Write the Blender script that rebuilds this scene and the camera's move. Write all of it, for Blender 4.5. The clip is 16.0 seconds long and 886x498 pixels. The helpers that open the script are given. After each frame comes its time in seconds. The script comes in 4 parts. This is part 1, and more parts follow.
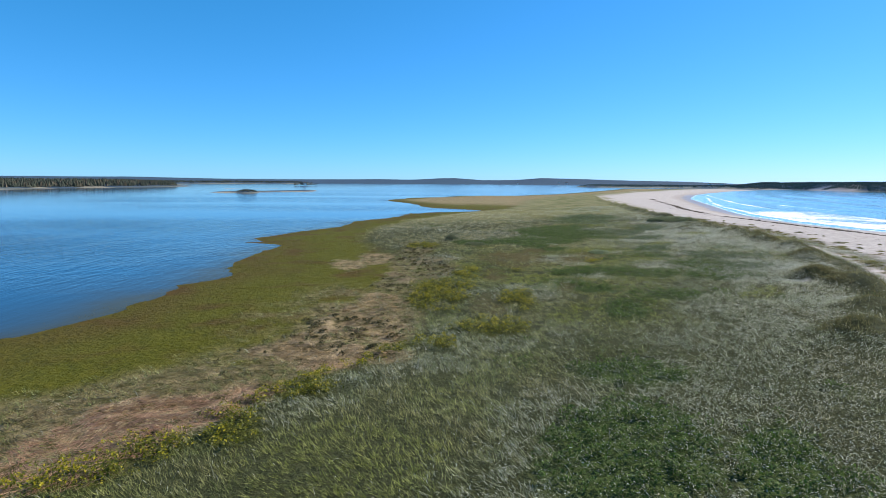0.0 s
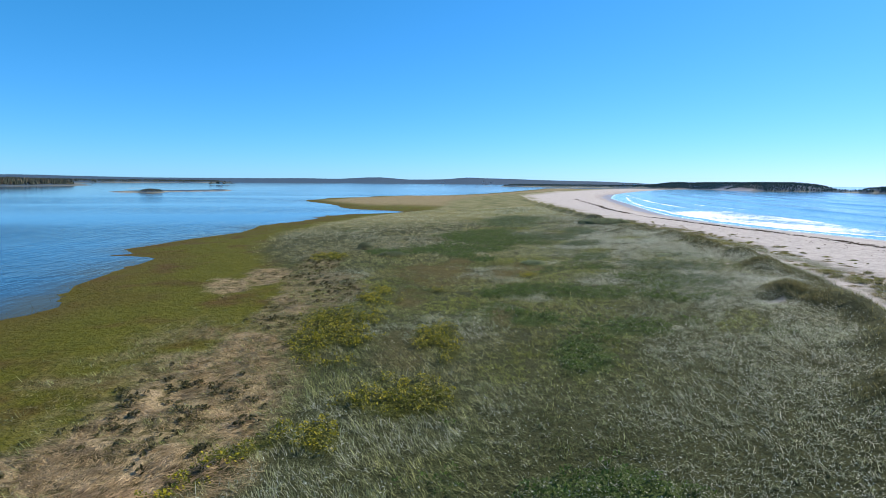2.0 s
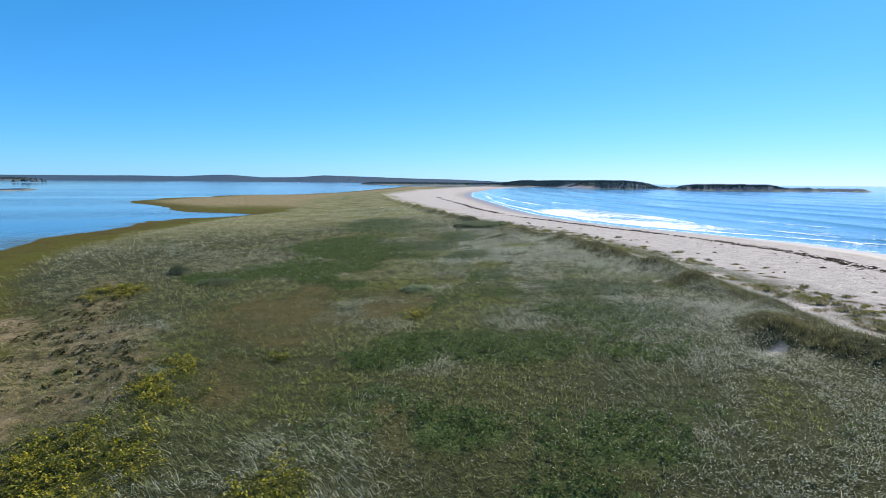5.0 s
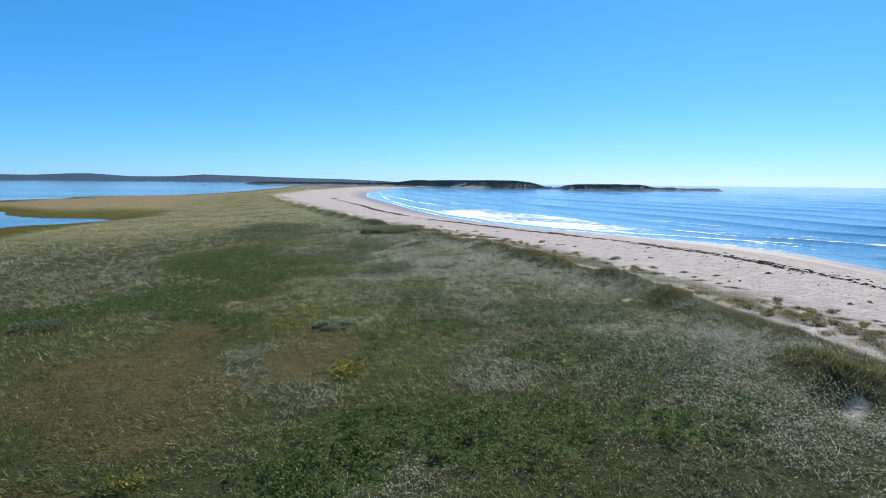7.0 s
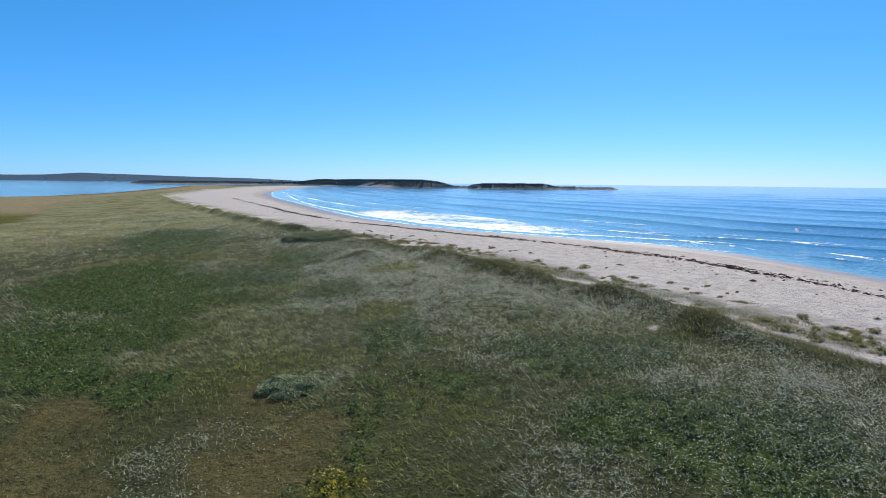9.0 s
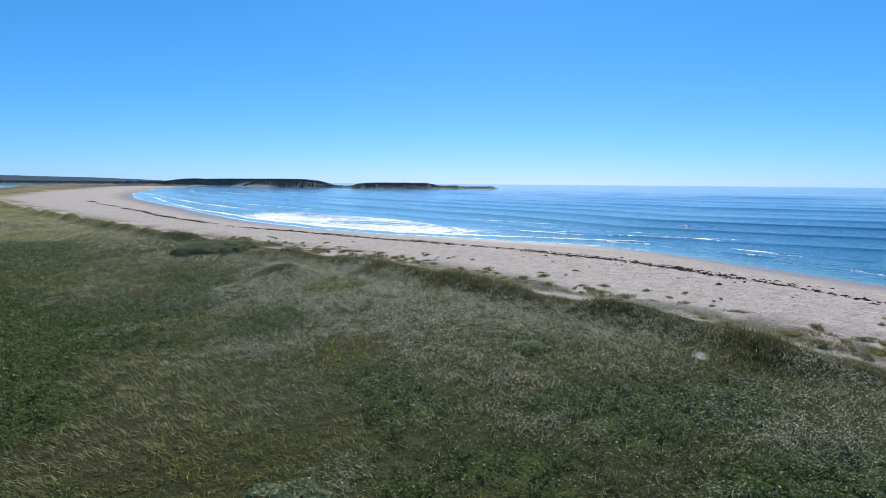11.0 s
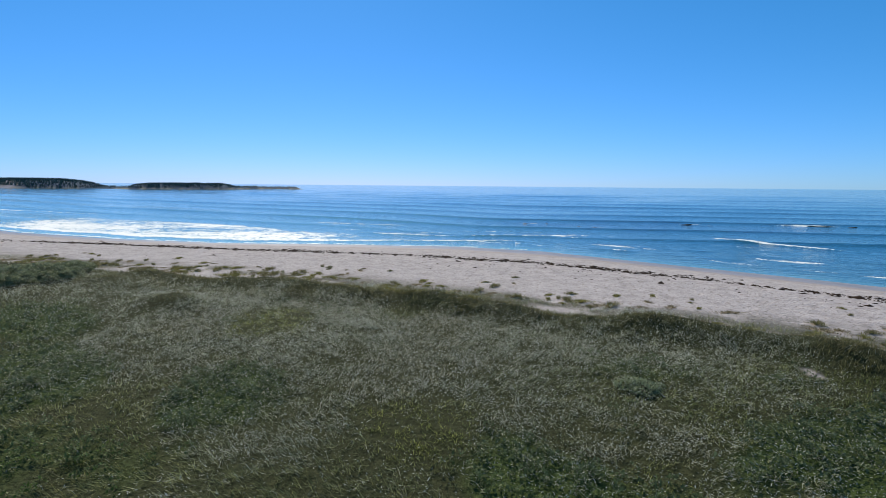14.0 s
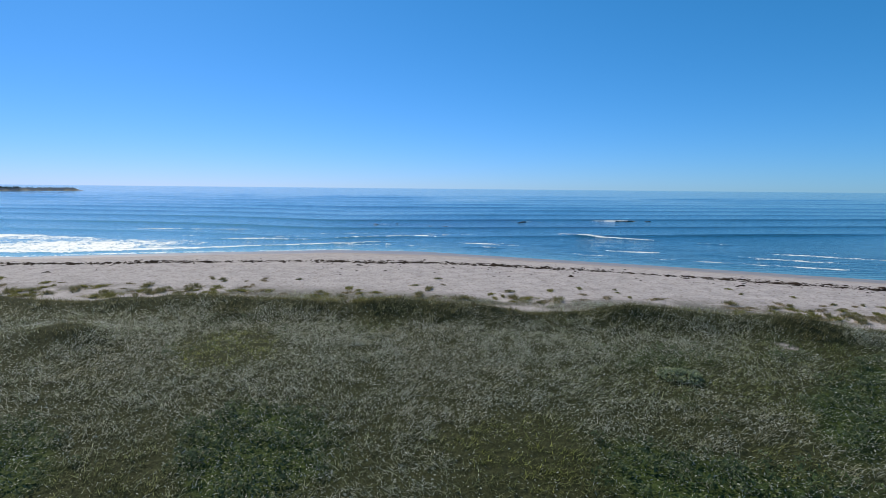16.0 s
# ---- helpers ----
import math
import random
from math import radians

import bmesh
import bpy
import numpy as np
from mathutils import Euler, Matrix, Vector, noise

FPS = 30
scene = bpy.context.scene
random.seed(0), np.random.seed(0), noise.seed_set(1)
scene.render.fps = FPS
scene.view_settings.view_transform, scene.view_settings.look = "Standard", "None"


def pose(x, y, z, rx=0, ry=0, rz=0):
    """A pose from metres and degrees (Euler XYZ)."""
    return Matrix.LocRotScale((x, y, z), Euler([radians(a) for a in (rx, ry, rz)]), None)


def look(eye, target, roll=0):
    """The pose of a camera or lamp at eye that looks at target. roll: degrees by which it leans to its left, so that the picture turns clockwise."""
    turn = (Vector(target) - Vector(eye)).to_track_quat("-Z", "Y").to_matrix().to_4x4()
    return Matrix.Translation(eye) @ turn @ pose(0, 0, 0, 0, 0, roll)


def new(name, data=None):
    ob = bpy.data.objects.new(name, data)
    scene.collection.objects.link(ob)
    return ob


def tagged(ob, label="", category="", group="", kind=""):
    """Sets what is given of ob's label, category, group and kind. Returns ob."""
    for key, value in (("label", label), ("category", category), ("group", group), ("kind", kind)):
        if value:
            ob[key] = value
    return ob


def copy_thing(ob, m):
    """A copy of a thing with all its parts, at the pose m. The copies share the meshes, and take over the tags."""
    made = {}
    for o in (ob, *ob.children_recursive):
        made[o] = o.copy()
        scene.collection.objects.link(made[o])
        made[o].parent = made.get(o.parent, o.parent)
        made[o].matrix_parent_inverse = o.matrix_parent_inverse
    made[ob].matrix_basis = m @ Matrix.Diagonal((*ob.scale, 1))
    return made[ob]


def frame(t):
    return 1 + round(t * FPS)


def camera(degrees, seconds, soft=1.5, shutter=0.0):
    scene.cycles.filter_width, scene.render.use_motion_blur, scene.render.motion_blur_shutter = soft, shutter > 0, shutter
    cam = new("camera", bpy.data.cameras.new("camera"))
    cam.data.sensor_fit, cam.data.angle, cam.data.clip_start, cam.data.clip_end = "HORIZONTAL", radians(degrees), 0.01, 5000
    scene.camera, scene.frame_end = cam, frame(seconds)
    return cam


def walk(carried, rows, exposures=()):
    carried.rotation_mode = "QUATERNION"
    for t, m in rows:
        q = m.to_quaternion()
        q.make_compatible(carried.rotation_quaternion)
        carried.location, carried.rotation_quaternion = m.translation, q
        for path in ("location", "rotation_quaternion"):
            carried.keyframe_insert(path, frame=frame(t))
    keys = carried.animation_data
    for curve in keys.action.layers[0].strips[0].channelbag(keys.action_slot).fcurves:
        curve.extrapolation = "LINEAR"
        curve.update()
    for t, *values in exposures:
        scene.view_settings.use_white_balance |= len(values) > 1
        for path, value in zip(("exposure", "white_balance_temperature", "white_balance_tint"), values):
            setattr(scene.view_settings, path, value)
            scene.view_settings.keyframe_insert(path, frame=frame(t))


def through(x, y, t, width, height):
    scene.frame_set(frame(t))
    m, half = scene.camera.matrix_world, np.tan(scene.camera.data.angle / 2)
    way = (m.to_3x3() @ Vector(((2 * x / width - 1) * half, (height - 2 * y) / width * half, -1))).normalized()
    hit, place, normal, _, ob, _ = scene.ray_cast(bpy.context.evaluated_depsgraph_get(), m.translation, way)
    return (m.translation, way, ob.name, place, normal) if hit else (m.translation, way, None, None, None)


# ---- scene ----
cam = camera(79.0, 16.0, soft=0.6)
METRES, EYE, TILT, LEAN, TURN = 90.1, 10.9, -0.2, -2.0, 0.0
ROWS = [
    (0.0, 0.0, 0.0, 0.0, -0.2, -6.85, 1.68),
    (0.5, 0.0061, 0.0341, 0.0001, -1.79, -6.9, 1.64),
    (1.0, 0.0122, 0.0681, 0.0002, -3.45, -6.96, 1.6),
    (1.5, 0.0186, 0.102, 0.0003, -5.63, -7.06, 1.54),
    (2.0, 0.0248, 0.1358, 0.0003, -7.99, -7.14, 1.56),
    (2.5, 0.0311, 0.169, 0.0005, -10.36, -7.24, 1.54),
    (3.0, 0.0375, 0.2021, 0.0007, -12.82, -7.31, 1.56),
    (3.5, 0.0439, 0.235, 0.0006, -15.21, -7.41, 1.51),
    (4.0, 0.0502, 0.2678, 0.0005, -17.61, -7.5, 1.43),
    (4.5, 0.0565, 0.3002, 0.0004, -20.05, -7.63, 1.45),
    (7.0, 0.0879, 0.459, -0.0004, -34.34, -8.03, 1.19),
    (7.5, 0.0942, 0.4898, -0.0002, -36.13, -8.1, 1.2),
    (8.0, 0.1005, 0.5207, -0.0002, -38.32, -8.18, 1.14),
    (8.5, 0.1068, 0.5516, -0.0004, -41.12, -8.24, 1.11),
    (9.0, 0.1131, 0.5826, -0.0002, -44.3, -8.33, 1.01),
    (11.5, 0.1429, 0.7282, -0.0015, -60.03, -8.62, 0.75),
    (12.0, 0.1483, 0.7569, -0.0019, -63.16, -8.65, 0.68),
    (12.5, 0.1535, 0.7855, -0.0024, -66.29, -8.69, 0.54),
    (13.0, 0.1587, 0.8139, -0.0031, -69.92, -8.7, 0.42),
    (13.5, 0.1636, 0.8426, -0.0036, -74.08, -8.74, 0.29),
    (14.0, 0.1682, 0.8694, -0.0042, -78.03, -8.73, 0.1),
    (14.5, 0.1737, 0.8998, -0.0048, -82.94, -8.73, -0.13),
    (15.0, 0.1787, 0.926, -0.0055, -87.5, -8.69, -0.27),
    (15.5, 0.1847, 0.9558, -0.0068, -93.14, -8.6, -0.48),
    (16.0, 0.19, 0.9816, -0.0079, -97.57, -8.52, -0.63),
]
walk(cam, [(t, pose(0, 0, EYE, TILT, LEAN, TURN) @ pose(METRES * x, METRES * y, METRES * z, 90 + pitch, roll, yaw)) for t, x, y, z, yaw, pitch, roll in ROWS],
     [(0.0, 0.42), (3.5, 0.40), (7.0, 0.28), (9.0, 0.14), (12.5, -0.02), (16.0, -0.20)])

# ---- light ----
SUN_AZ, SUN_EL = 64.0, 40.0      # degrees clockwise from +y, and above the horizon
world = bpy.data.worlds.new("sky")
scene.world = world
world.use_nodes = True
wn = world.node_tree.nodes
sky = wn.new("ShaderNodeTexSky")
sky.sky_type, sky.sun_disc = "NISHITA", False
sky.sun_elevation, sky.sun_rotation = radians(SUN_EL), radians(SUN_AZ)
sky.altitude, sky.air_density, sky.dust_density, sky.ozone_density = 0.0, 0.75, 0.12, 2.5
links = world.node_tree.links
split, joined = wn.new("ShaderNodeSeparateColor"), wn.new("ShaderNodeCombineColor")
links.new(sky.outputs["Color"], split.inputs["Color"])
for k, (power, gain) in enumerate(((1.25, 0.288), (0.74, 1.46), (0.86, 1.96))):    # clear autumn air: deep blue above, pale at the horizon
    bend, scale = wn.new("ShaderNodeMath"), wn.new("ShaderNodeMath")
    bend.operation, scale.operation = "POWER", "MULTIPLY"
    bend.inputs[1].default_value, scale.inputs[1].default_value = power, gain
    links.new(split.outputs[k], bend.inputs[0])
    links.new(bend.outputs[0], scale.inputs[0])
    links.new(scale.outputs[0], joined.inputs[k])
links.new(joined.outputs["Color"], wn["Background"].inputs["Color"])
wn["Background"].inputs["Strength"].default_value = 0.09
sun = new("sun", bpy.data.lights.new("sun", "SUN"))
sun.data.energy, sun.data.angle, sun.data.color = 5.4, radians(0.53), (1.0, 0.89, 0.68)
sun.matrix_world = look((0, 0, 60), (-60 * math.sin(radians(SUN_AZ)), -60 * math.cos(radians(SUN_AZ)), 60 - 60 * math.tan(radians(SUN_EL))))

# ---- plan: lines along the spit, as (y, x) pairs ----
SHORE = np.array([(-200, -60), (-60, 22), (0, 56), (28, 73), (52, 88), (66, 96), (80, 104.5), (95, 107.5), (118, 104.5), (137, 101), (160, 101.5), (190, 107), (214, 115), (272, 137),
                  (356, 168), (402, 186), (530, 250), (634, 315), (800, 425), (950, 545), (1050, 640), (1150, 735)], float)
CREST = np.array([(-200, -120), (-60, -25), (0, 18), (25, 29), (38, 33), (45, 38.5), (52, 42), (60, 46), (70, 49.5), (80, 52), (90, 54.5), (105, 58), (116, 58.5), (140, 60.5), (170, 64), (205, 70.5),
                  (287, 86), (314, 93), (401, 114), (530, 178), (634, 240), (800, 345), (1050, 520)], float)
LAGOON = np.array([(-200, -190), (-60, -90), (0, -44), (20, -34), (36, -29.5), (44, -27), (55, -26.5), (62, -24.5), (72, -28), (92, -28), (103, -36.5), (115, -32.5), (134, -24), (150, -24), (165, -15.6), (181, -12),
                   (197, -5), (203, 10), (211, 15.5), (219, 12), (233, -4), (250, -10), (268, -11), (323, -32), (346, -33), (356, -22), (386, -24), (401, 2), (442, 10), (473, 72), (545, 120), (680, 184), (1000, 330), (1370, 470)], float)
MARSH = np.array([(-200, -170), (-60, -70), (0, -25), (17, -14.6), (20, -11.4), (25, -8.8), (30, -4.5), (34, -1.6), (45, -0.5), (60, -1), (75, -5), (95, -12), (120, -14), (150, -7), (190, 10), (220, 30), (260, 40), (320, 50), (401, 80), (530, 150), (1000, 420)], float)


def along(line, y):
    return np.interp(y, line[:, 0], line[:, 1])


GRAIN = np.random.default_rng(11).random(512 * 512).astype(np.float32)


def vnoise(x, y, seed=0):
    """Smooth value noise from 0 to 1, one lump a metre."""
    x, y = np.asarray(x, np.float32), np.asarray(y, np.float32)
    fi, fj = np.floor(x), np.floor(y)
    u, v = x - fi, y - fj
    u, v = u * u * (3 - 2 * u), v * v * (3 - 2 * v)
    i, j = fi.astype(np.int32) + 57 * seed, fj.astype(np.int32) + 131 * seed
    i0, i1, j0, j1 = (i & 511) << 9, ((i + 1) & 511) << 9, j & 511, (j + 1) & 511
    a, b = GRAIN[i0 | j0], GRAIN[i0 | j1]
    a = a + (GRAIN[i1 | j0] - a) * u
    b = b + (GRAIN[i1 | j1] - b) * u
    return a + (b - a) * v


def fractal(x, y, size, octaves=3, seed=0):
    """Noise from -1 to 1 whose largest lumps are size metres apart."""
    total, weight, amp = 0, 0, 1.0
    for k in range(octaves):
        total = total + amp * vnoise(x / size * 2 ** k, y / size * 2 ** k, seed + 17 * k)
        weight, amp = weight + amp, amp * 0.5
    return 2 * total / weight - 1


def ramp(a, b, v):
    t = np.clip((v - a) / (b - a), 0, 1)
    return t * t * (3 - 2 * t)


def blob(x, y, cx, cy, rx, ry, turn=0.0, rough=0.35, seed=3):
    """1 inside an uneven ellipse, 0 outside, with a soft edge."""
    c, s = math.cos(radians(turn)), math.sin(radians(turn))
    u, v = ((x - cx) * c + (y - cy) * s) / rx, (-(x - cx) * s + (y - cy) * c) / ry
    return 1 - ramp(0.75, 1.25, np.hypot(u, v) + rough * (fractal(x, y, 5.0, 4, seed) + 0.5 * fractal(x, y, 1.1, 2, seed + 5)))


def capsule(x, y, x1, y1, x2, y2):
    t = np.clip(((x - x1) * (x2 - x1) + (y - y1) * (y2 - y1)) / ((x2 - x1) ** 2 + (y2 - y1) ** 2), 0, 1)
    return np.hypot(x - x1 - t * (x2 - x1), y - y1 - t * (y2 - y1))


# x, y, radius along and across, height, turn: hummocks on the seaward dunes
HUMMOCKS = [(24.8, 30.2, 3.4, 1.9, 1.9, 50), (29.5, 36.5, 3.0, 1.8, 1.0, 40), (36.3, 51.3, 3.4, 1.6, 1.5, 40), (36.4, 46.3, 4.2, 1.8, 1.3, 80), (40.2, 54.6, 2.2, 1.5, 0.9, 30),
            (44.0, 64.0, 3.4, 1.6, 1.4, 65), (46.3, 69.0, 2.4, 1.2, 0.6, 60), (50.0, 84.0, 4.5, 1.5, 0.9, 75), (48.2, 105.0, 2.8, 1.6, 1.1, 80), (47.5, 74.0, 4.0, 1.5, 0.8, 70), (52.5, 97.0, 4.5, 1.6, 0.9, 80), (54.0, 116.0, 5.0, 1.8, 0.9, 85)]
# x1, y1, x2, y2, radius, height: islands and points of land
LANDS = [(763, 900, 773, 1273, 78, 14), (760, 1273, 470, 1660, 60, 6), (760, 708, 845, 652, 38, 8.5), (835, 660, 965, 572, 20, 4.5), (772, 730, 775, 860, 26, 3.0),
         (-560, 420, -640, 760, 95, 6), (-640, 760, -640, 1080, 95, 8), (-640, 1080, -1250, 2300, 100, 7), (-215, 548, -165, 640, 18, 1.2), (-160, 620, -175, 690, 14, 0.9),
         (-186, 520, -192, 534, 10, 2.4), (-405, 1575, -385, 1575, 26, 3.5), (-450, 1500, -300, 1440, 8, 0.4), (-330, 800, -250, 850, 6, 0.4), (-1250, 2300, -900, 3300, 130, 9), (400, 1500, 300, 1560, 10, 0.4)]
RIDGE = np.array([(-60, 30), (-40, 30), (-30, 36), (-22, 26), (-12, 27), (-6.5, 31), (-3, 29), (0, 40), (1.5, 42), (4.5, 27), (8, 29), (10.5, 41), (15, 36), (20, 27), (24, 24), (28, 14), (31, 0)], float)


# cx, cy, rx, ry, turn of the stands of plants: leafy thickets first, the nearer and the farther ones
THICKETS = [(6.9, 18.7, 2.9, 4.4, -18), (11.9, 17.5, 1.2, 3.6, -33), (35.1, 66.9, 4.4, 2.2, -50), (31.0, 59.0, 5.0, 4.0, -50), (20.6, 57.6, 6.0, 2.9, -35), (14.1, 57.7, 2.6, 1.5, -21), (19.8, 44.9, 2.1, 2.2, -35), (14.2, 48.6, 1.9, 1.8, -23),
            (14.3, 40.5, 1.7, 3.6, -24), (33.6, 68.3, 3.0, 1.8, -81), (31.2, 79.0, 1.3, 1.3, -79), (35.0, 70.0, 1.4, 3.2, -125), (26.5, 52.5, 2.6, 1.5, -40), (9.5, 27.0, 2.4, 2.0, 0), (35.8, 92.6, 2.4, 3.0, -65), (28.5, 70.5, 2.0, 1.2, -50)]
FAR_THICKETS = [(24.0, 108.5, 8.0, 15.0, -14), (15.9, 91.9, 7.4, 5.5, -9), (5.5, 89.2, 3.4, 3.6, 2), (38.5, 143.9, 8.0, 15.0, -17), (31.2, 77.7, 2.0, 3.6, -32), (17.7, 80.8, 1.8, 2.0, -16), (14.8, 86.3, 2.6, 3.6, -9), (31.2, 104.4, 5.0, 5.8, -26), (35.8, 103.4, 2.8, 5.0, -38), (43.0, 112.0, 3.0, 6.0, -20)]
GOLDENROD = [(0.0, 47.3, 2.4, 6.0, 5), (3.0, 37.1, 2.6, 2.8, -1), (0.2, 33.7, 1.1, 1.8, 7), (6.7, 44.6, 1.4, 4.2, -7), (0.2, 52.0, 2.6, 3.2, 11), (3.1, 59.4, 1.7, 3.2, 3), (-2.9, 84.6, 2.2, 3.2, 8), (8.7, 61.1, 0.9, 1.1, -4), (19.0, 66.4, 1.2, 1.3, -24), (-12.5, 17.2, 1.7, 1.7, 35), (-11.2, 19.7, 1.7, 1.6, 29), (-9.1, 21.6, 1.5, 2.2, 22), (-6.9, 25.4, 1.6, 1.4, 15)]
BROWN = [(9.4, 71.8, 5.6, 7.6, -3), (18.4, 68.8, 3.4, 3.6, -21), (13.3, 77.1, 2.1, 4.4, -9), (18.8, 71.6, 3.4, 5.5, -17), (6.0, 58.0, 1.5, 5.0, -2), (4.4, 46.0, 1.6, 2.2, 1), (4.1, 42.5, 1.4, 2.6, -3), (12.0, 50.0, 1.2, 2.4, 0)]
LUSH = [(23.9, 68.7, 4.3, 2.9, -40), (22.2, 78.0, 5.0, 2.4, -26), (32.1, 74.8, 1.9, 1.6, -92), (34.2, 83.4, 2.4, 2.3, -80), (26.2, 77.3, 2.2, 2.2, -49), (45.6, 96.3, 2.4, 2.8, -70), (10.2, 39.1, 1.9, 3.0, -17), (-3.4, 18.6, 4.2, 3.8, 10), (22.3, 67.0, 1.9, 5.3, -29), (9.0, 56.0, 2.4, 5.0, -10), (26.8, 43.8, 1.4, 3.0, -46)]
STRAW = [(-14.5, 19.3, 2.6, 2.8, 36), (-12.6, 22.9, 3.2, 2.3, 28), (-9.5, 25.7, 2.0, 1.7, 20), (-7.2, 32.4, 4.8, 3.4, 12), (-6.8, 40.0, 4.0, 5.1, 9), (-9.0, 74.0, 2.0, 5.0, 8), (-4.3, 38.1, 2.3, 5.4, 16), (-6.7, 35.9, 3.1, 2.5, 23), (-5.0, 46.4, 2.0, 3.4, 13), (-11.7, 68.4, 2.4, 4.5, 15), (-4.5, 59.6, 1.4, 4.0, 16)]
PITTED = [(-3.2, 68.5, 3.6, 13.0, 7), (-3.8, 78.0, 2.6, 11.0, 3), (-6.1, 38.0, 3.7, 4.0, 9), (-4.8, 55.0, 1.8, 5.0, 10)]
SILVERY = [(11.1, 49.0, 1.6, 4.6, -16), (20.5, 40.5, 2.5, 3.0, -49), (17.0, 30.8, 5.0, 3.8, -40), (4.0, 32.5, 2.3, 1.8, -4), (33.0, 89.3, 3.2, 4.4, -32), (43.8, 77.0, 3.9, 8.0, -55), (37.5, 61.7, 3.9, 3.0, -70), (41.1, 88.7, 4.6, 6.4, -51), (39.3, 76.8, 4.6, 4.5, -67), (40.3, 69.8, 3.6, 2.6, -81), (42.1, 89.3, 6.0, 4.3, -88), (-3.9, 27.0, 1.8, 2.7, 8), (0.2, 30.9, 2.9, 3.6, 0), (31.8, 54.1, 1.3, 5.6, -60)]


def patches(x, y, table, seed):
    m = np.zeros(np.shape(x))
    for k, (cx, cy, rx, ry, turn) in enumerate(table):
        near = (np.abs(x - cx) < 2.6 * max(rx, ry)) & (np.abs(y - cy) < 2.6 * max(rx, ry))
        if near.any():
            m[near] = np.maximum(m[near], blob(x[near], y[near], cx, cy, rx, ry, turn, 0.5, seed))
    return m


def land_height(x, y):
    shore, crest, marsh = along(SHORE, y), along(CREST, y), along(MARSH, y)
    lagoon = along(LAGOON, y) + 1.1 * fractal(x, y * 0.6, 9.0, 2, 5) * ramp(60, 20, np.abs(x - along(LAGOON, y)))
    far = ramp(150, 500, y)
    beach = (shore - x) / np.maximum(shore - crest - 2.5, 5)
    z_beach = 1.75 * ramp(-0.15, 0.62, beach) - 1.75 * ramp(-0.15, 0.62, np.float64(0)) + 0.35 * np.clip(beach - 0.3, 0, 1)
    z_sea = np.maximum(-0.04 * (x - shore), -3.0)
    z_marsh = 0.012 * np.clip(x - lagoon, 0, 3) + 0.27 * ramp(0, 14, x - lagoon) + 0.06 * fractal(x, y, 4.0, 3, 77) * ramp(1, 6, x - lagoon)
    rise = ramp(-3, 5, x - marsh)
    z_meadow = 0.32 + 0.4 * rise + np.interp((crest - x) * (1.35 - 0.35 * ramp(36, 50, y)), (0, 2.5, 6, 9, 12, 16, 20, 28, 38), (1.2, 1.3, 1.45, 1.42, 1.28, 0.98, 0.75, 0.48, 0.12)) * rise
    z_crest = 1.25 * np.exp(-((x - crest + 1.7) / 1.5) ** 2) * np.clip(0.55 + 0.6 * fractal(x, y, 6.0, 3, 9), 0.1, 1.0) * (1 + 0.4 * ramp(110, 150, y))
    z_in = np.where(x < lagoon, np.maximum(-0.014 * (lagoon - x), -1.5) + 0.12 * np.maximum(fractal(x * 0.45, y * 1.3, 5.0, 2, 78) - 0.1, 0) * np.exp(-np.abs(lagoon - x - 4) / 3.5), np.where(x < marsh - 3, z_marsh, z_meadow))
    z_in = z_in + z_crest + 0.16 * fractal(x, y, 7.0, 3, 2) * rise
    for hx, hy, a, b, h, turn in HUMMOCKS:
        m = (np.abs(x - hx) < 3 * a) & (np.abs(y - hy) < 3 * a)
        c, s = math.cos(radians(turn)), math.sin(radians(turn))
        u, v = ((x[m] - hx) * c + (y[m] - hy) * s) / a, (-(x[m] - hx) * s + (y[m] - hy) * c) / b
        z_in[m] += 0.62 * h * np.exp(-u * u - v * v)
    # hollow with bare sand behind the first ridge
    z_in = z_in - 0.5 * np.exp(-((x - 33.3) / 1.8) ** 2 - ((y - 49.0) / 1.2) ** 2)
    z_in = z_in + 0.22 * patches(x, y, STRAW, 60) * fractal(x, y, 1.5, 2, 63)
    toe = ramp(-0.2, 2.6, x - crest + 0.8 * fractal(x, y, 6.0, 3, 31))
    z = z_in * (1 - toe) + np.where(x > shore, z_sea, z_beach) * toe
    z = np.where(x > shore, z_sea, z)
    # the spit ends where the wooded point begins
    z = np.where(y > 1150, -2.0, z)
    for x1, y1, x2, y2, r, h in LANDS:
        e = 2 * r
        m = (x > min(x1, x2) - e) & (x < max(x1, x2) + e) & (y > min(y1, y2) - e) & (y < max(y1, y2) + e)
        if m.any():
            d = capsule(x[m], y[m], x1, y1, x2, y2) + 0.35 * r * fractal(x[m], y[m], 1.3 * r, 3, 21)
            z[m] = np.maximum(z[m], np.where(d < r * 1.4, h * (1.0 - (d / r) ** 2), -9))
    if np.max(np.abs(x)) + np.max(np.abs(y)) < 3000:
        return z
    dist, bearing = np.hypot(x, y), np.degrees(np.arctan2(x, y))
    hills = 1.2 * along(RIDGE, bearing) * (1 + 0.10 * fractal(x, y, 500, 3, 12)) * ramp(3850, 4500, dist + 150 * fractal(x, y, 700, 2, 8)) - 0.4
    return np.where((dist > 3700) & (hills > 0), np.maximum(z, hills), z)


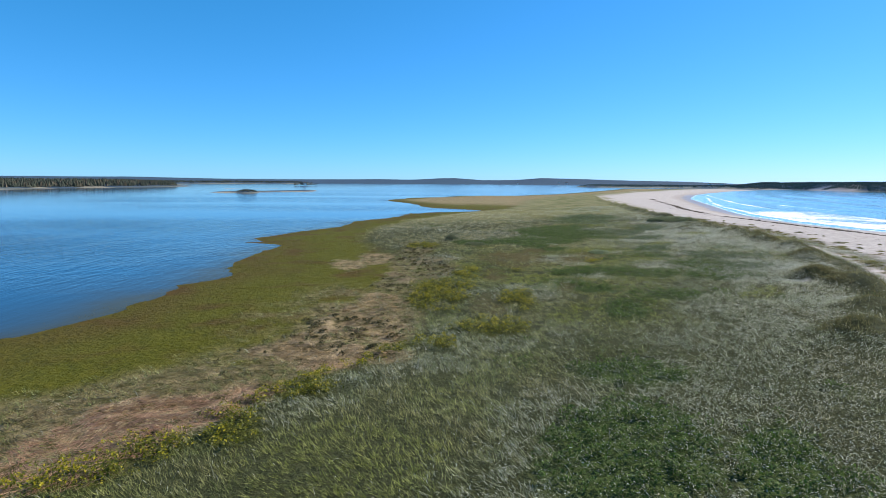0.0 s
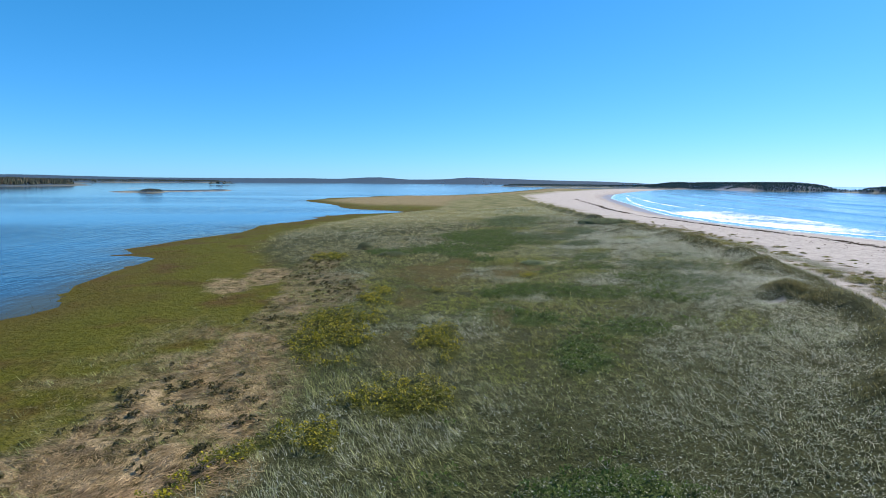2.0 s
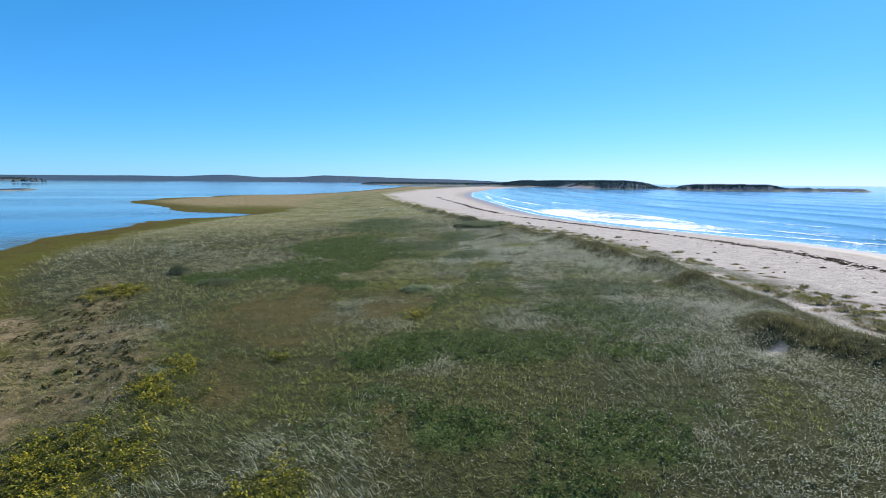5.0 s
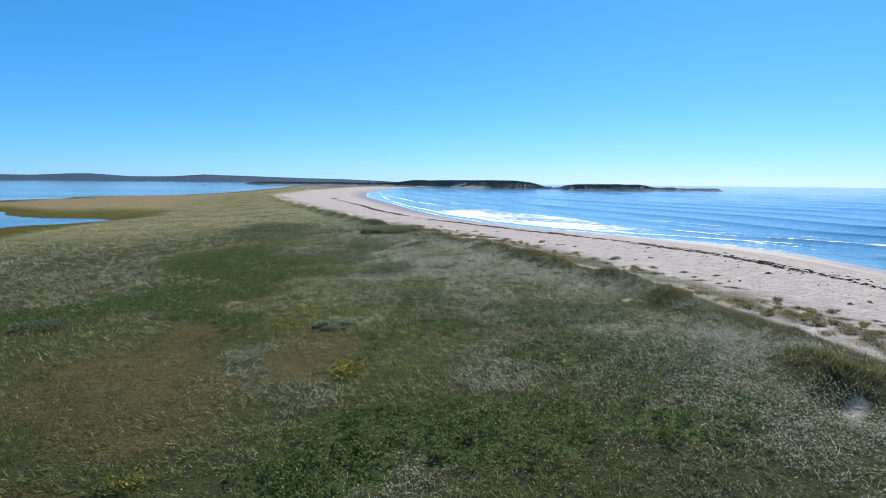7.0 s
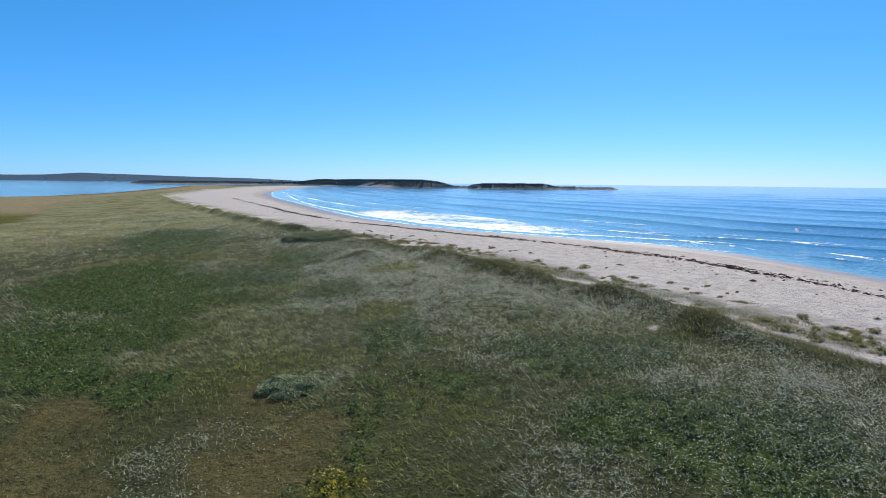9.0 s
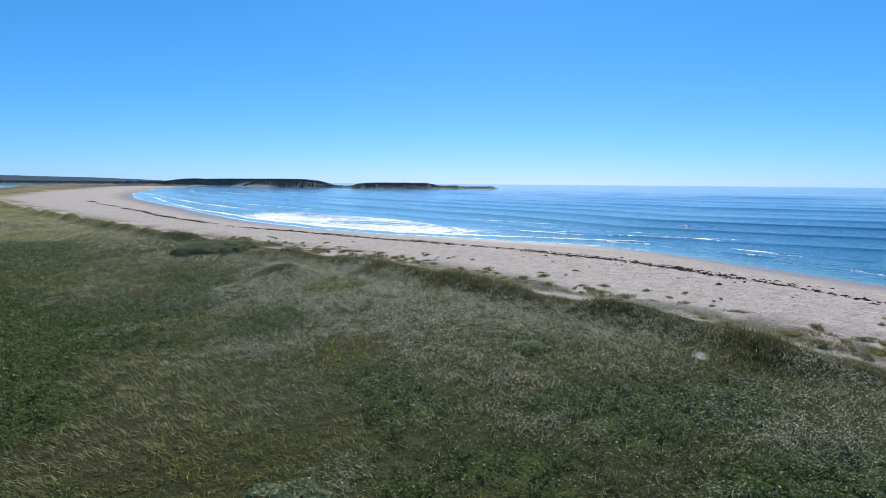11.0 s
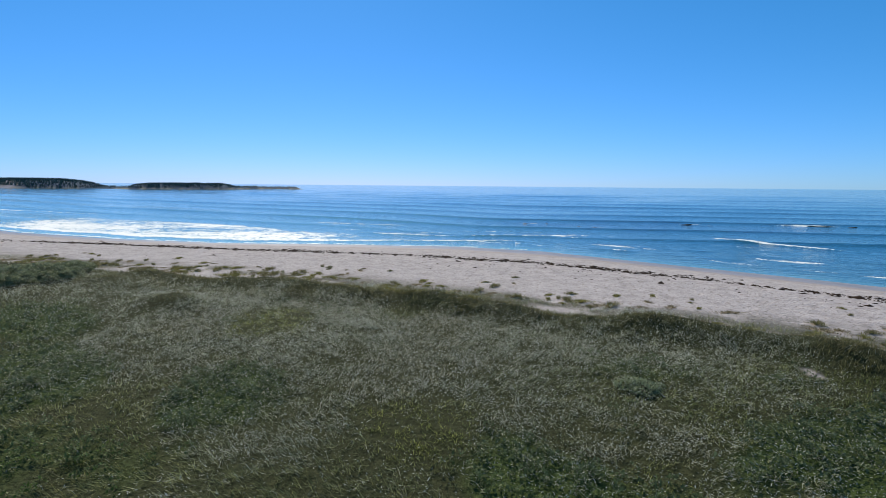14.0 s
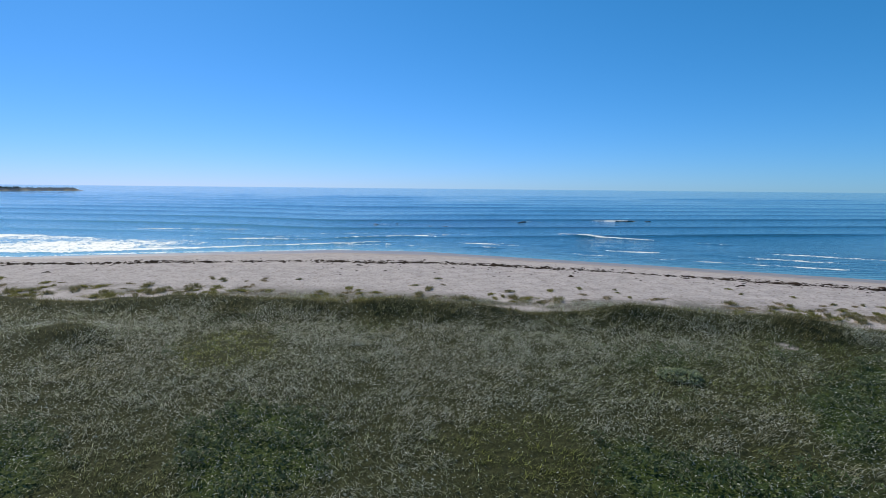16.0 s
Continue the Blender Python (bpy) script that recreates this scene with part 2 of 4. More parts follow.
def cover(x, y, z):
    """How much of each kind of cover grows or lies at a place, 0 to 1."""
    crest, marsh, shore, lagoon = along(CREST, y), along(MARSH, y), along(SHORE, y), along(LAGOON, y)
    on_spit = (y < 1150) & (x > lagoon - 30) & (x < shore + 200)
    edge = x - crest + 0.9 * fractal(x, y, 5.0, 3, 31)
    sand = np.where(on_spit, ramp(0.6, 2.2, edge), 0)
    hollow = ramp(0.5, 0.8, np.exp(-((x - 33.6) / 1.2) ** 2 - ((y - 49.0) / 0.55) ** 2) + 0.25 * fractal(x, y, 1.5, 2, 6))
    scar = ramp(0.5, 0.75, np.exp(-((x - 42.1) / 0.8) ** 2 - ((y - 66.5) / 0.45) ** 2) + 0.2 * fractal(x, y, 1.5, 2, 7))
    mat = ramp(-0.22, 0.12, fractal(x, y, 7.0, 3, 33) + 0.5 * fractal(x, y, 1.6, 2, 34) + 0.25 * np.exp(-((y - 92) / 9) ** 2)) * (1 - ramp(4, 11, edge)) * (1 - 0.7 * np.exp(-((edge - 2.2) / 1.0) ** 2))
    sand = np.maximum(sand * (1 - 0.8 * mat), np.maximum(hollow, scar))
    sand = np.where(~on_spit & (z < 0.45), 0.5, sand)
    olive = np.where(on_spit, (1 - ramp(-5, 1, x - marsh + 3.0 * fractal(x, y, 9, 3, 41))), 0)
    straw = patches(x, y, STRAW, 60) * (1 - sand) * (0.7 + 0.5 * ramp(-0.25, 0.2, fractal(x, y, 3.0, 3, 62)))
    straw = np.maximum(straw, np.where(on_spit, ramp(245, 300, y + 20 * fractal(x, y, 40, 2, 3)) * (1 - ramp(-6, 4, x - marsh)) * ramp(4, 22, x - lagoon), 0) * 0.8)
    band = ramp(-15, -8, x - marsh + 3 * fractal(x, y, 8, 3, 64)) * (1 - ramp(-2.0, 0.8, x - marsh)) * (1 - ramp(44, 60, y)) * np.where(on_spit, 1, 0)
    pitted = patches(x, y, PITTED, 160) * (1 - sand)
    straw = np.clip(np.maximum(np.maximum(straw, 0.6 * band * ramp(-0.5, 0.1, fractal(x, y, 4.0, 3, 65))), 0.5 * pitted), 0, 1)
    leaf = np.maximum(patches(x, y, THICKETS, 80), patches(x, y, FAR_THICKETS, 85)) * (1 - sand)
    inland = ramp(6, 14, x - marsh) * (1 - ramp(-7, -2, x - crest)) * np.where(on_spit, 1, 0)
    leaf = np.maximum(leaf, 0.55 * inland * ramp(0.38, 0.6, fractal(x, y * 0.8, 6.0, 4, 83) + 0.3 * fractal(x, y, 1.2, 2, 84)))
    ribbon = np.exp(-((x - marsh - 0.6 * fractal(x, y, 3.0, 2, 101)) / 0.8) ** 2) * (1 - ramp(33, 36, y)) * (y > 5)
    gold = np.maximum(patches(x, y, GOLDENROD, 100), ribbon) * (1 - sand) * ramp(-0.5, 0.0, fractal(x, y, 2.0, 3, 104))
    brown = patches(x, y, BROWN, 120) * (1 - sand) * (1 - leaf) * (0.45 + 0.55 * ramp(-0.25, 0.25, fractal(x, y, 3.5, 3, 124)))
    mud = np.where(on_spit, (1 - ramp(2, 9, x - lagoon + 3 * fractal(x, y, 8, 3, 44))) * (1 - sand), 0) * (0.5 + 0.5 * fractal(x, y, 6, 2, 45))
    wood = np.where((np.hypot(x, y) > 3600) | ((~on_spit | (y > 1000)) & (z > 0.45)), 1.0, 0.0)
    wet = np.where(on_spit, ramp(-13, -4, x - shore + 2.0 * fractal(x, y, 18, 2, 52)), 0)
    return dict(sand=sand, olive=olive * (1 - straw) * (1 - sand), straw=straw, pitted=pitted, leaf=leaf, gold=gold, brown=brown, mud=np.clip(mud, 0, 1), wood=wood, wet=wet)


# ---- materials ----
class Nodes:
    def __init__(self, name):
        self.m = bpy.data.materials.new(name)
        self.m.use_nodes = True
        self.t = self.m.node_tree
        self.p = self.t.nodes["Principled BSDF"]
        self.out = self.t.nodes["Material Output"]

    def add(self, kind, **values):
        n = self.t.nodes.new(kind)
        for k, v in values.items():
            n.inputs[k.replace("_", " ")].default_value = v
        return n

    def join(self, a, b):
        self.t.links.new(a, b)

    def where(self):
        return self.add("ShaderNodeTexCoord").outputs["Object"]

    def noise(self, scale, detail=3.0, rough=0.55, vec=None):
        n = self.add("ShaderNodeTexNoise", Scale=scale, Detail=detail, Roughness=rough)
        self.join(vec or self.where(), n.inputs["Vector"])
        return n.outputs["Fac"]

    def attr(self, name):
        n = self.add("ShaderNodeAttribute")
        n.attribute_name = name
        return n

    def ramp(self, fac, stops):
        n = self.add("ShaderNodeValToRGB")
        self.join(fac, n.inputs["Fac"])
        e = n.color_ramp.elements
        while len(e) < len(stops):
            e.new(0.5)
        for k, (pos, col) in enumerate(stops):
            e[k].position, e[k].color = pos, (*col, 1) if len(col) == 3 else col
        return n.outputs["Color"]

    def span(self, fac, a, b, c=0.0, d=1.0):
        n = self.add("ShaderNodeMapRange")
        n.interpolation_type = "SMOOTHSTEP"
        for k, v in zip(("From Min", "From Max", "To Min", "To Max"), (a, b, c, d)):
            n.inputs[k].default_value = v
        self.join(fac, n.inputs["Value"])
        return n.outputs["Result"]

    def mix(self, fac, a, b, kind="MIX"):
        n = self.add("ShaderNodeMix")
        n.data_type, n.blend_type = "RGBA", kind
        for src, slot in ((fac, 0), (a, 6), (b, 7)):
            if isinstance(src, (int, float)):
                n.inputs[slot].default_value = src
            elif isinstance(src, tuple):
                n.inputs[slot].default_value = (*src, 1)
            else:
                self.join(src, n.inputs[slot])
        return n.outputs[2]

    def maths(self, op, a, b):
        n = self.add("ShaderNodeMath")
        n.operation = op
        for k, src in enumerate((a, b)):
            if isinstance(src, (int, float)):
                n.inputs[k].default_value = src
            else:
                self.join(src, n.inputs[k])
        return n.outputs[0]

    def bump(self, height, strength, distance):
        n = self.add("ShaderNodeBump", Strength=strength, Distance=distance)
        self.join(height, n.inputs["Height"])
        self.join(n.outputs["Normal"], self.p.inputs["Normal"])
        return n


def ground_material():
    g = Nodes("ground")
    a, b, c = g.add("ShaderNodeSeparateColor"), g.add("ShaderNodeSeparateColor"), g.add("ShaderNodeSeparateColor")
    for n, name in ((a, "cover_a"), (b, "cover_b"), (c, "cover_c")):
        g.join(g.attr(name).outputs["Color"], n.inputs["Color"])
    fine, mid, wide = g.noise(9.0, 4, 0.65), g.noise(1.3, 4, 0.6), g.noise(0.16, 3, 0.5)
    meadow = g.ramp(fine, [(0.3, (0.09, 0.09, 0.04)), (0.5, (0.19, 0.18, 0.09)), (0.72, (0.36, 0.33, 0.21))])
    meadow = g.mix(g.span(wide, 0.4, 0.65), meadow, g.ramp(fine, [(0.3, (0.06, 0.065, 0.02)), (0.7, (0.17, 0.175, 0.065))]))
    meadow = g.mix(g.span(mid, 0.5, 0.68, 0, 0.6), meadow, (0.04, 0.05, 0.018))
    meadow = g.mix(g.span(g.noise(0.33, 3, 0.6), 0.5, 0.66, 0, 0.5), meadow, (0.21, 0.20, 0.12))
    # dark ground near the walk: shade between tussocks put into its colour
    shaded_soil = g.ramp(fine, [(0.3, (0.016, 0.021, 0.008)), (0.7, (0.062, 0.068, 0.03))])
    meadow = g.mix(g.attr("sward").outputs["Fac"], shaded_soil, meadow)
    olive = g.ramp(mid, [(0.3, (0.056, 0.059, 0.005)), (0.5, (0.074, 0.075, 0.006)), (0.7, (0.094, 0.09, 0.010))])
    olive = g.mix(g.span(wide, 0.5, 0.7), olive, g.ramp(mid, [(0.35, (0.050, 0.031, 0.008)), (0.7, (0.088, 0.055, 0.014))]))
    # darkest stop: shade in the straw's pits put into its colour
    straw = g.ramp(mid, [(0.40, (0.08, 0.066, 0.03)), (0.48, (0.23, 0.18, 0.105)), (0.7, (0.36, 0.275, 0.18))])
    leaf = g.ramp(fine, [(0.3, (0.018, 0.032, 0.008)), (0.7, (0.065, 0.095, 0.028))])
    gold = g.ramp(fine, [(0.3, (0.018, 0.026, 0.005)), (0.7, (0.075, 0.078, 0.014))])
    brown = g.ramp(fine, [(0.3, (0.043, 0.039, 0.014)), (0.7, (0.114, 0.098, 0.04))])
    mud = g.ramp(mid, [(0.3, (0.055, 0.038, 0.010)), (0.7, (0.09, 0.06, 0.016))])
    # blue in the wooded land's colour stands for the haze of distance
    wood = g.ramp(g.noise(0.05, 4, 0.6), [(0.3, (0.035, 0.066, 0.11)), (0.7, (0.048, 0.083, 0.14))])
    sand = g.ramp(g.noise(0.7, 5, 0.65), [(0.28, (0.325, 0.30, 0.305)), (0.5, (0.44, 0.405, 0.412)), (0.72, (0.52, 0.48, 0.488))])
    # darker spots: shade in footprints and dimples put into the sand colour
    sand = g.mix(g.span(g.noise(1.7, 4, 0.65), 0.54, 0.68, 0, 0.6), sand, (0.27, 0.23, 0.20))
    sand = g.mix(g.span(g.noise(3.4, 3, 0.6), 0.54, 0.64, 0, 0.6), sand, (0.21, 0.185, 0.17))
    wet = g.ramp(g.noise(0.4, 3, 0.6), [(0.3, (0.22, 0.18, 0.16)), (0.7, (0.31, 0.26, 0.24))])
    col = g.mix(a.outputs[1], meadow, olive)
    col = g.mix(b.outputs[2], col, brown)
    col = g.mix(a.outputs[2], col, straw)
    col = g.mix(b.outputs[0], col, leaf)
    col = g.mix(b.outputs[1], col, gold)
    col = g.mix(c.outputs[0], col, mud)
    col = g.mix(a.outputs[0], col, sand)
    col = g.mix(c.outputs[2], col, wet)
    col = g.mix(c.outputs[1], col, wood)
    g.join(col, g.p.inputs["Base Color"])
    g.join(g.span(c.outputs[2], 0.2, 1.0, 0.95, 0.35), g.p.inputs["Roughness"])
    g.p.inputs["Specular IOR Level"].default_value = 0.12
    lumps = g.maths("ADD", g.maths("MULTIPLY", g.noise(2.6, 4, 0.6), 0.8), g.maths("MULTIPLY", fine, 0.25))
    bump = g.bump(lumps, 0.8, 0.4)
    g.join(g.span(c.outputs[2], 0.0, 0.8, 0.8, 0.05), bump.inputs["Strength"])
    return g.m


def water_material():
    w = Nodes("water")
    shallow, foam = w.attr("shallow"), w.attr("foam")
    col = w.mix(w.span(shallow.outputs["Fac"], 0, 1), (0.004, 0.055, 0.088), (0.18, 0.40, 0.42))
    col = w.mix(w.attr("calm").outputs["Fac"], col, (0.006, 0.024, 0.058))
    col = w.mix(w.attr("weed").outputs["Fac"], col, (0.052, 0.046, 0.008))
    w.join(w.span(w.attr("weed").outputs["Fac"], 0, 1, 0.43, 0.08), w.p.inputs["Specular IOR Level"])
    lace = w.noise(1.7, 5, 0.7)
    lace2 = w.noise(0.35, 3, 0.6)
    thick = w.maths("ADD", foam.outputs["Fac"], w.maths("MULTIPLY", w.maths("SUBTRACT", w.maths("ADD", lace, w.maths("MULTIPLY", lace2, 0.6)), 0.8), 1.5))
    white = w.maths("MULTIPLY", w.span(thick, 0.42, 0.66), w.span(foam.outputs["Fac"], 0.02, 0.12))
    w.join(w.mix(white, col, (0.82, 0.84, 0.85)), w.p.inputs["Base Color"])
    w.join(w.span(white, 0, 1, 0.07, 0.8), w.p.inputs["Roughness"])
    w.p.inputs["IOR"].default_value = 1.333
    chop = w.attr("chop")
    v = w.add("ShaderNodeMapping")
    v.inputs["Scale"].default_value = (1.0, 0.35, 1.0)
    w.join(w.where(), v.inputs["Vector"])
    ripples = w.maths("ADD", w.noise(0.9, 4, 0.6, v.outputs["Vector"]), w.maths("MULTIPLY", w.noise(0.12, 3, 0.5, v.outputs["Vector"]), 1.6))
    bump = w.bump(ripples, 0.3, 0.5)
    w.join(w.span(chop.outputs["Fac"], 0, 2, 0.02, 0.56), bump.inputs["Strength"])
    return w.m


def plant_material(name, shine=0.35, through=0.35, gloss=0.3):
    """Leaves and blades: colour from the plant's own attribute, light passing through."""
    g = Nodes(name)
    col = g.attr("tint").outputs["Color"]
    g.join(col, g.p.inputs["Base Color"])
    g.p.inputs["Roughness"].default_value = shine
    g.p.inputs["Specular IOR Level"].default_value = gloss
    tr = g.add("ShaderNodeBsdfTranslucent")
    g.join(col, tr.inputs["Color"])
    mix = g.add("ShaderNodeMixShader", Fac=through)
    g.join(g.p.outputs[0], mix.inputs[1])
    g.join(tr.outputs[0], mix.inputs[2])
    g.join(mix.outputs[0], g.out.inputs["Surface"])
    return g.m


def lump_material(name, dark, light, scale, rough=0.9, bump=0.05, gloss=0.3):
    g = Nodes(name)
    g.p.inputs["Specular IOR Level"].default_value = gloss
    g.join(g.ramp(g.noise(scale, 4, 0.6), [(0.3, dark), (0.7, light)]), g.p.inputs["Base Color"])
    g.p.inputs["Roughness"].default_value = rough
    g.bump(g.noise(scale * 2, 4, 0.6), 0.6, bump)
    return g.m


GROUND, WATER = ground_material(), water_material()
BLADE, LEAF = plant_material("grass_blade", 0.48, 0.46, 0.25), plant_material("leaf", 0.5, 0.45, 0.25)
TURF = plant_material("marsh_turf", 0.9, 0.35, 0.05)
CONIFER = plant_material("conifer", 0.8, 0.25, 0.1)
KELP = lump_material("kelp", (0.014, 0.010, 0.008), (0.05, 0.033, 0.024), 6.0, 0.95, 0.05, 0.05)
WET_ROCK = lump_material("weedy_rock", (0.015, 0.013, 0.009), (0.06, 0.045, 0.025), 1.5, 0.45, 0.2)
PAINT = lump_material("white_paint", (0.70, 0.70, 0.68), (0.8, 0.8, 0.78), 2.0, 0.6, 0.01)
TUFT_SAND = lump_material("littered_sand", (0.17, 0.14, 0.09), (0.40, 0.33, 0.27), 5.0, 0.95, 0.03)
SHINGLE = lump_material("roof_shingle", (0.05, 0.05, 0.055), (0.10, 0.10, 0.105), 3.0, 0.9, 0.02)
BARK = lump_material("bark", (0.05, 0.04, 0.03), (0.13, 0.10, 0.075), 8.0, 0.9, 0.02)


def sheet(name, verts, faces, material, smooth=True, values=(), colours=()):
    """One mesh object from arrays: verts (n, 3), faces (m, 3 or 4)."""
    me = bpy.data.meshes.new(name)
    n, k = faces.shape
    me.vertices.add(len(verts))
    me.vertices.foreach_set("co", np.ascontiguousarray(verts, np.float32).ravel())
    me.loops.add(n * k)
    me.loops.foreach_set("vertex_index", np.ascontiguousarray(faces, np.int32).ravel())
    me.polygons.add(n)
    me.polygons.foreach_set("loop_start", np.arange(0, n * k, k, dtype=np.int32))
    me.polygons.foreach_set("use_smooth", np.full(n, smooth, dtype=bool))
    for key, v in values:
        me.attributes.new(key, "FLOAT", "POINT").data.foreach_set("value", np.ascontiguousarray(v, np.float32).ravel())
    for key, v in colours:
        rgba = np.ones((len(verts), 4), np.float32)
        rgba[:, :3] = v
        me.attributes.new(key, "FLOAT_COLOR", "POINT").data.foreach_set("color", rgba.ravel())
    me.update(calc_edges=True)
    me.materials.append(material)
    return new(name, me)


def axis(fine, extra=()):
    """Grid lines: even steps over the stretches of fine, then ever wider ones out to 5.4 km."""
    v = [fine[0][0]]
    for a, b, step in fine:
        v += list(np.arange(a + step, b + 1e-6, step))
    low, step = [v[0]], fine[0][2]
    while low[-1] > -5400:
        step = min(step * 1.13, 70 if low[-1] > -1800 else 150)
        low.append(low[-1] - step)
    step = fine[-1][2]
    while v[-1] < 5400:
        step = min(step * 1.13, 70 if v[-1] < 1800 else 150)
        v.append(v[-1] + step)
    v = np.unique(np.concatenate([low, v] + [np.arange(*e) for e in extra]))
    return v[np.concatenate([[True], np.diff(v) > 0.3])]


def grid(xs, ys):
    X, Y = np.meshgrid(xs, ys)
    nx, ny = len(xs), len(ys)
    i = (np.arange(ny - 1)[:, None] * nx + np.arange(nx - 1)[None, :]).ravel()
    return X.ravel(), Y.ravel(), np.stack([i, i + 1, i + 1 + nx, i + nx], 1)


def from_walk(x, y):
    """Distance from the strip of meadow that lies next to the walk."""
    return np.minimum(np.minimum(capsule(x, y, 0, 25, 8, 45), capsule(x, y, 8, 45, 22, 63)), capsule(x, y, 22, 63, 42, 84))


# ---- ground ----
gx, gy, gf = grid(axis([(-45, 62, 0.5), (62, 112, 1.0)], [(-232, -140, 8), (690, 985, 12)]), axis([(8, 120, 0.5), (120, 270, 1.5)], [(505, 700, 10), (700, 960, 15)]))
gz = land_height(gx, gy)
cv = cover(gx, gy, gz)
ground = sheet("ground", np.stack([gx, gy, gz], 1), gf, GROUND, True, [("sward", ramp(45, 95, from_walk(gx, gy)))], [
    ("cover_a", np.stack([cv["sand"], cv["olive"], cv["straw"]], 1)), ("cover_b", np.stack([cv["leaf"], cv["gold"], cv["brown"]], 1)), ("cover_c", np.stack([cv["mud"], cv["wood"], cv["wet"]], 1))])
tagged(ground, "sandy spit with pale beach, dune meadow and olive salt marsh", "ground", kind="structure")

# ---- water ----
# the swell runs in along SWELL; offsets seaward of it, heights and widths of its crests
SWELL = np.array([(-80, 160), (40, 156), (98, 153), (142, 174), (224, 195), (286, 213), (500, 292), (900, 520)], float)
CRESTS = [(-26, 0.45, 2.6), (0, 0.6, 3.0), (33, 0.5, 3.4), (66, 0.6, 4.2), (104, 0.5, 6.0), (146, 0.6, 7.0), (196, 0.6, 8.0), (256, 0.7, 9.0), (325, 0.7, 10), (410, 0.8, 12), (520, 0.8, 13)]
# the surf lies between an inner bore and an outer edge
BORE = np.array([(84, 121), (92, 118.5), (101, 117), (118, 111.6), (135, 106.8), (159, 108.4), (194, 114.8), (264, 137.8), (317, 159.6), (451, 222.7)], float)
OUTER = np.array([(84, 122), (104, 125.8), (121, 127.5), (133, 127.5), (146, 133), (158, 140.4), (183, 146), (215, 152), (250, 158)], float)
# x1, y1, x2, y2, half width, amount: breaking crests
BORES = [(261, 528, 201, 387, 1.6, 0.75), (201, 387, 173, 319, 1.5, 0.85), (173, 319, 153.6, 262, 1.5, 0.95), (153.6, 262, 143, 224, 1.8, 0.95), (177, 280, 165, 222, 1.0, 0.8), (128, 121, 125.8, 104, 1.0, 0.8), (125.8, 104, 131, 82, 0.9, 0.75), (131, 82, 136, 66, 0.8, 0.75),
         (134.7, 46.4, 121, 31, 0.9, 0.85), (121, 31, 112, 20, 0.6, 0.6), (109, 47, 101.6, 40, 0.7, 0.7), (98.6, 34, 90, 27, 0.8, 0.75), (118.5, 87, 113, 81, 0.5, 0.55), (111, 71, 109, 66, 0.5, 0.6), (113.6, 57, 112, 53, 0.5, 0.65),
         (116, 63, 115, 60, 0.4, 0.55), (104, 56, 102, 52, 0.4, 0.5), (117, 44, 113, 39, 0.5, 0.6), (153, 144, 151, 118, 0.8, 0.9), (206, 345, 186, 300, 0.8, 0.5)]


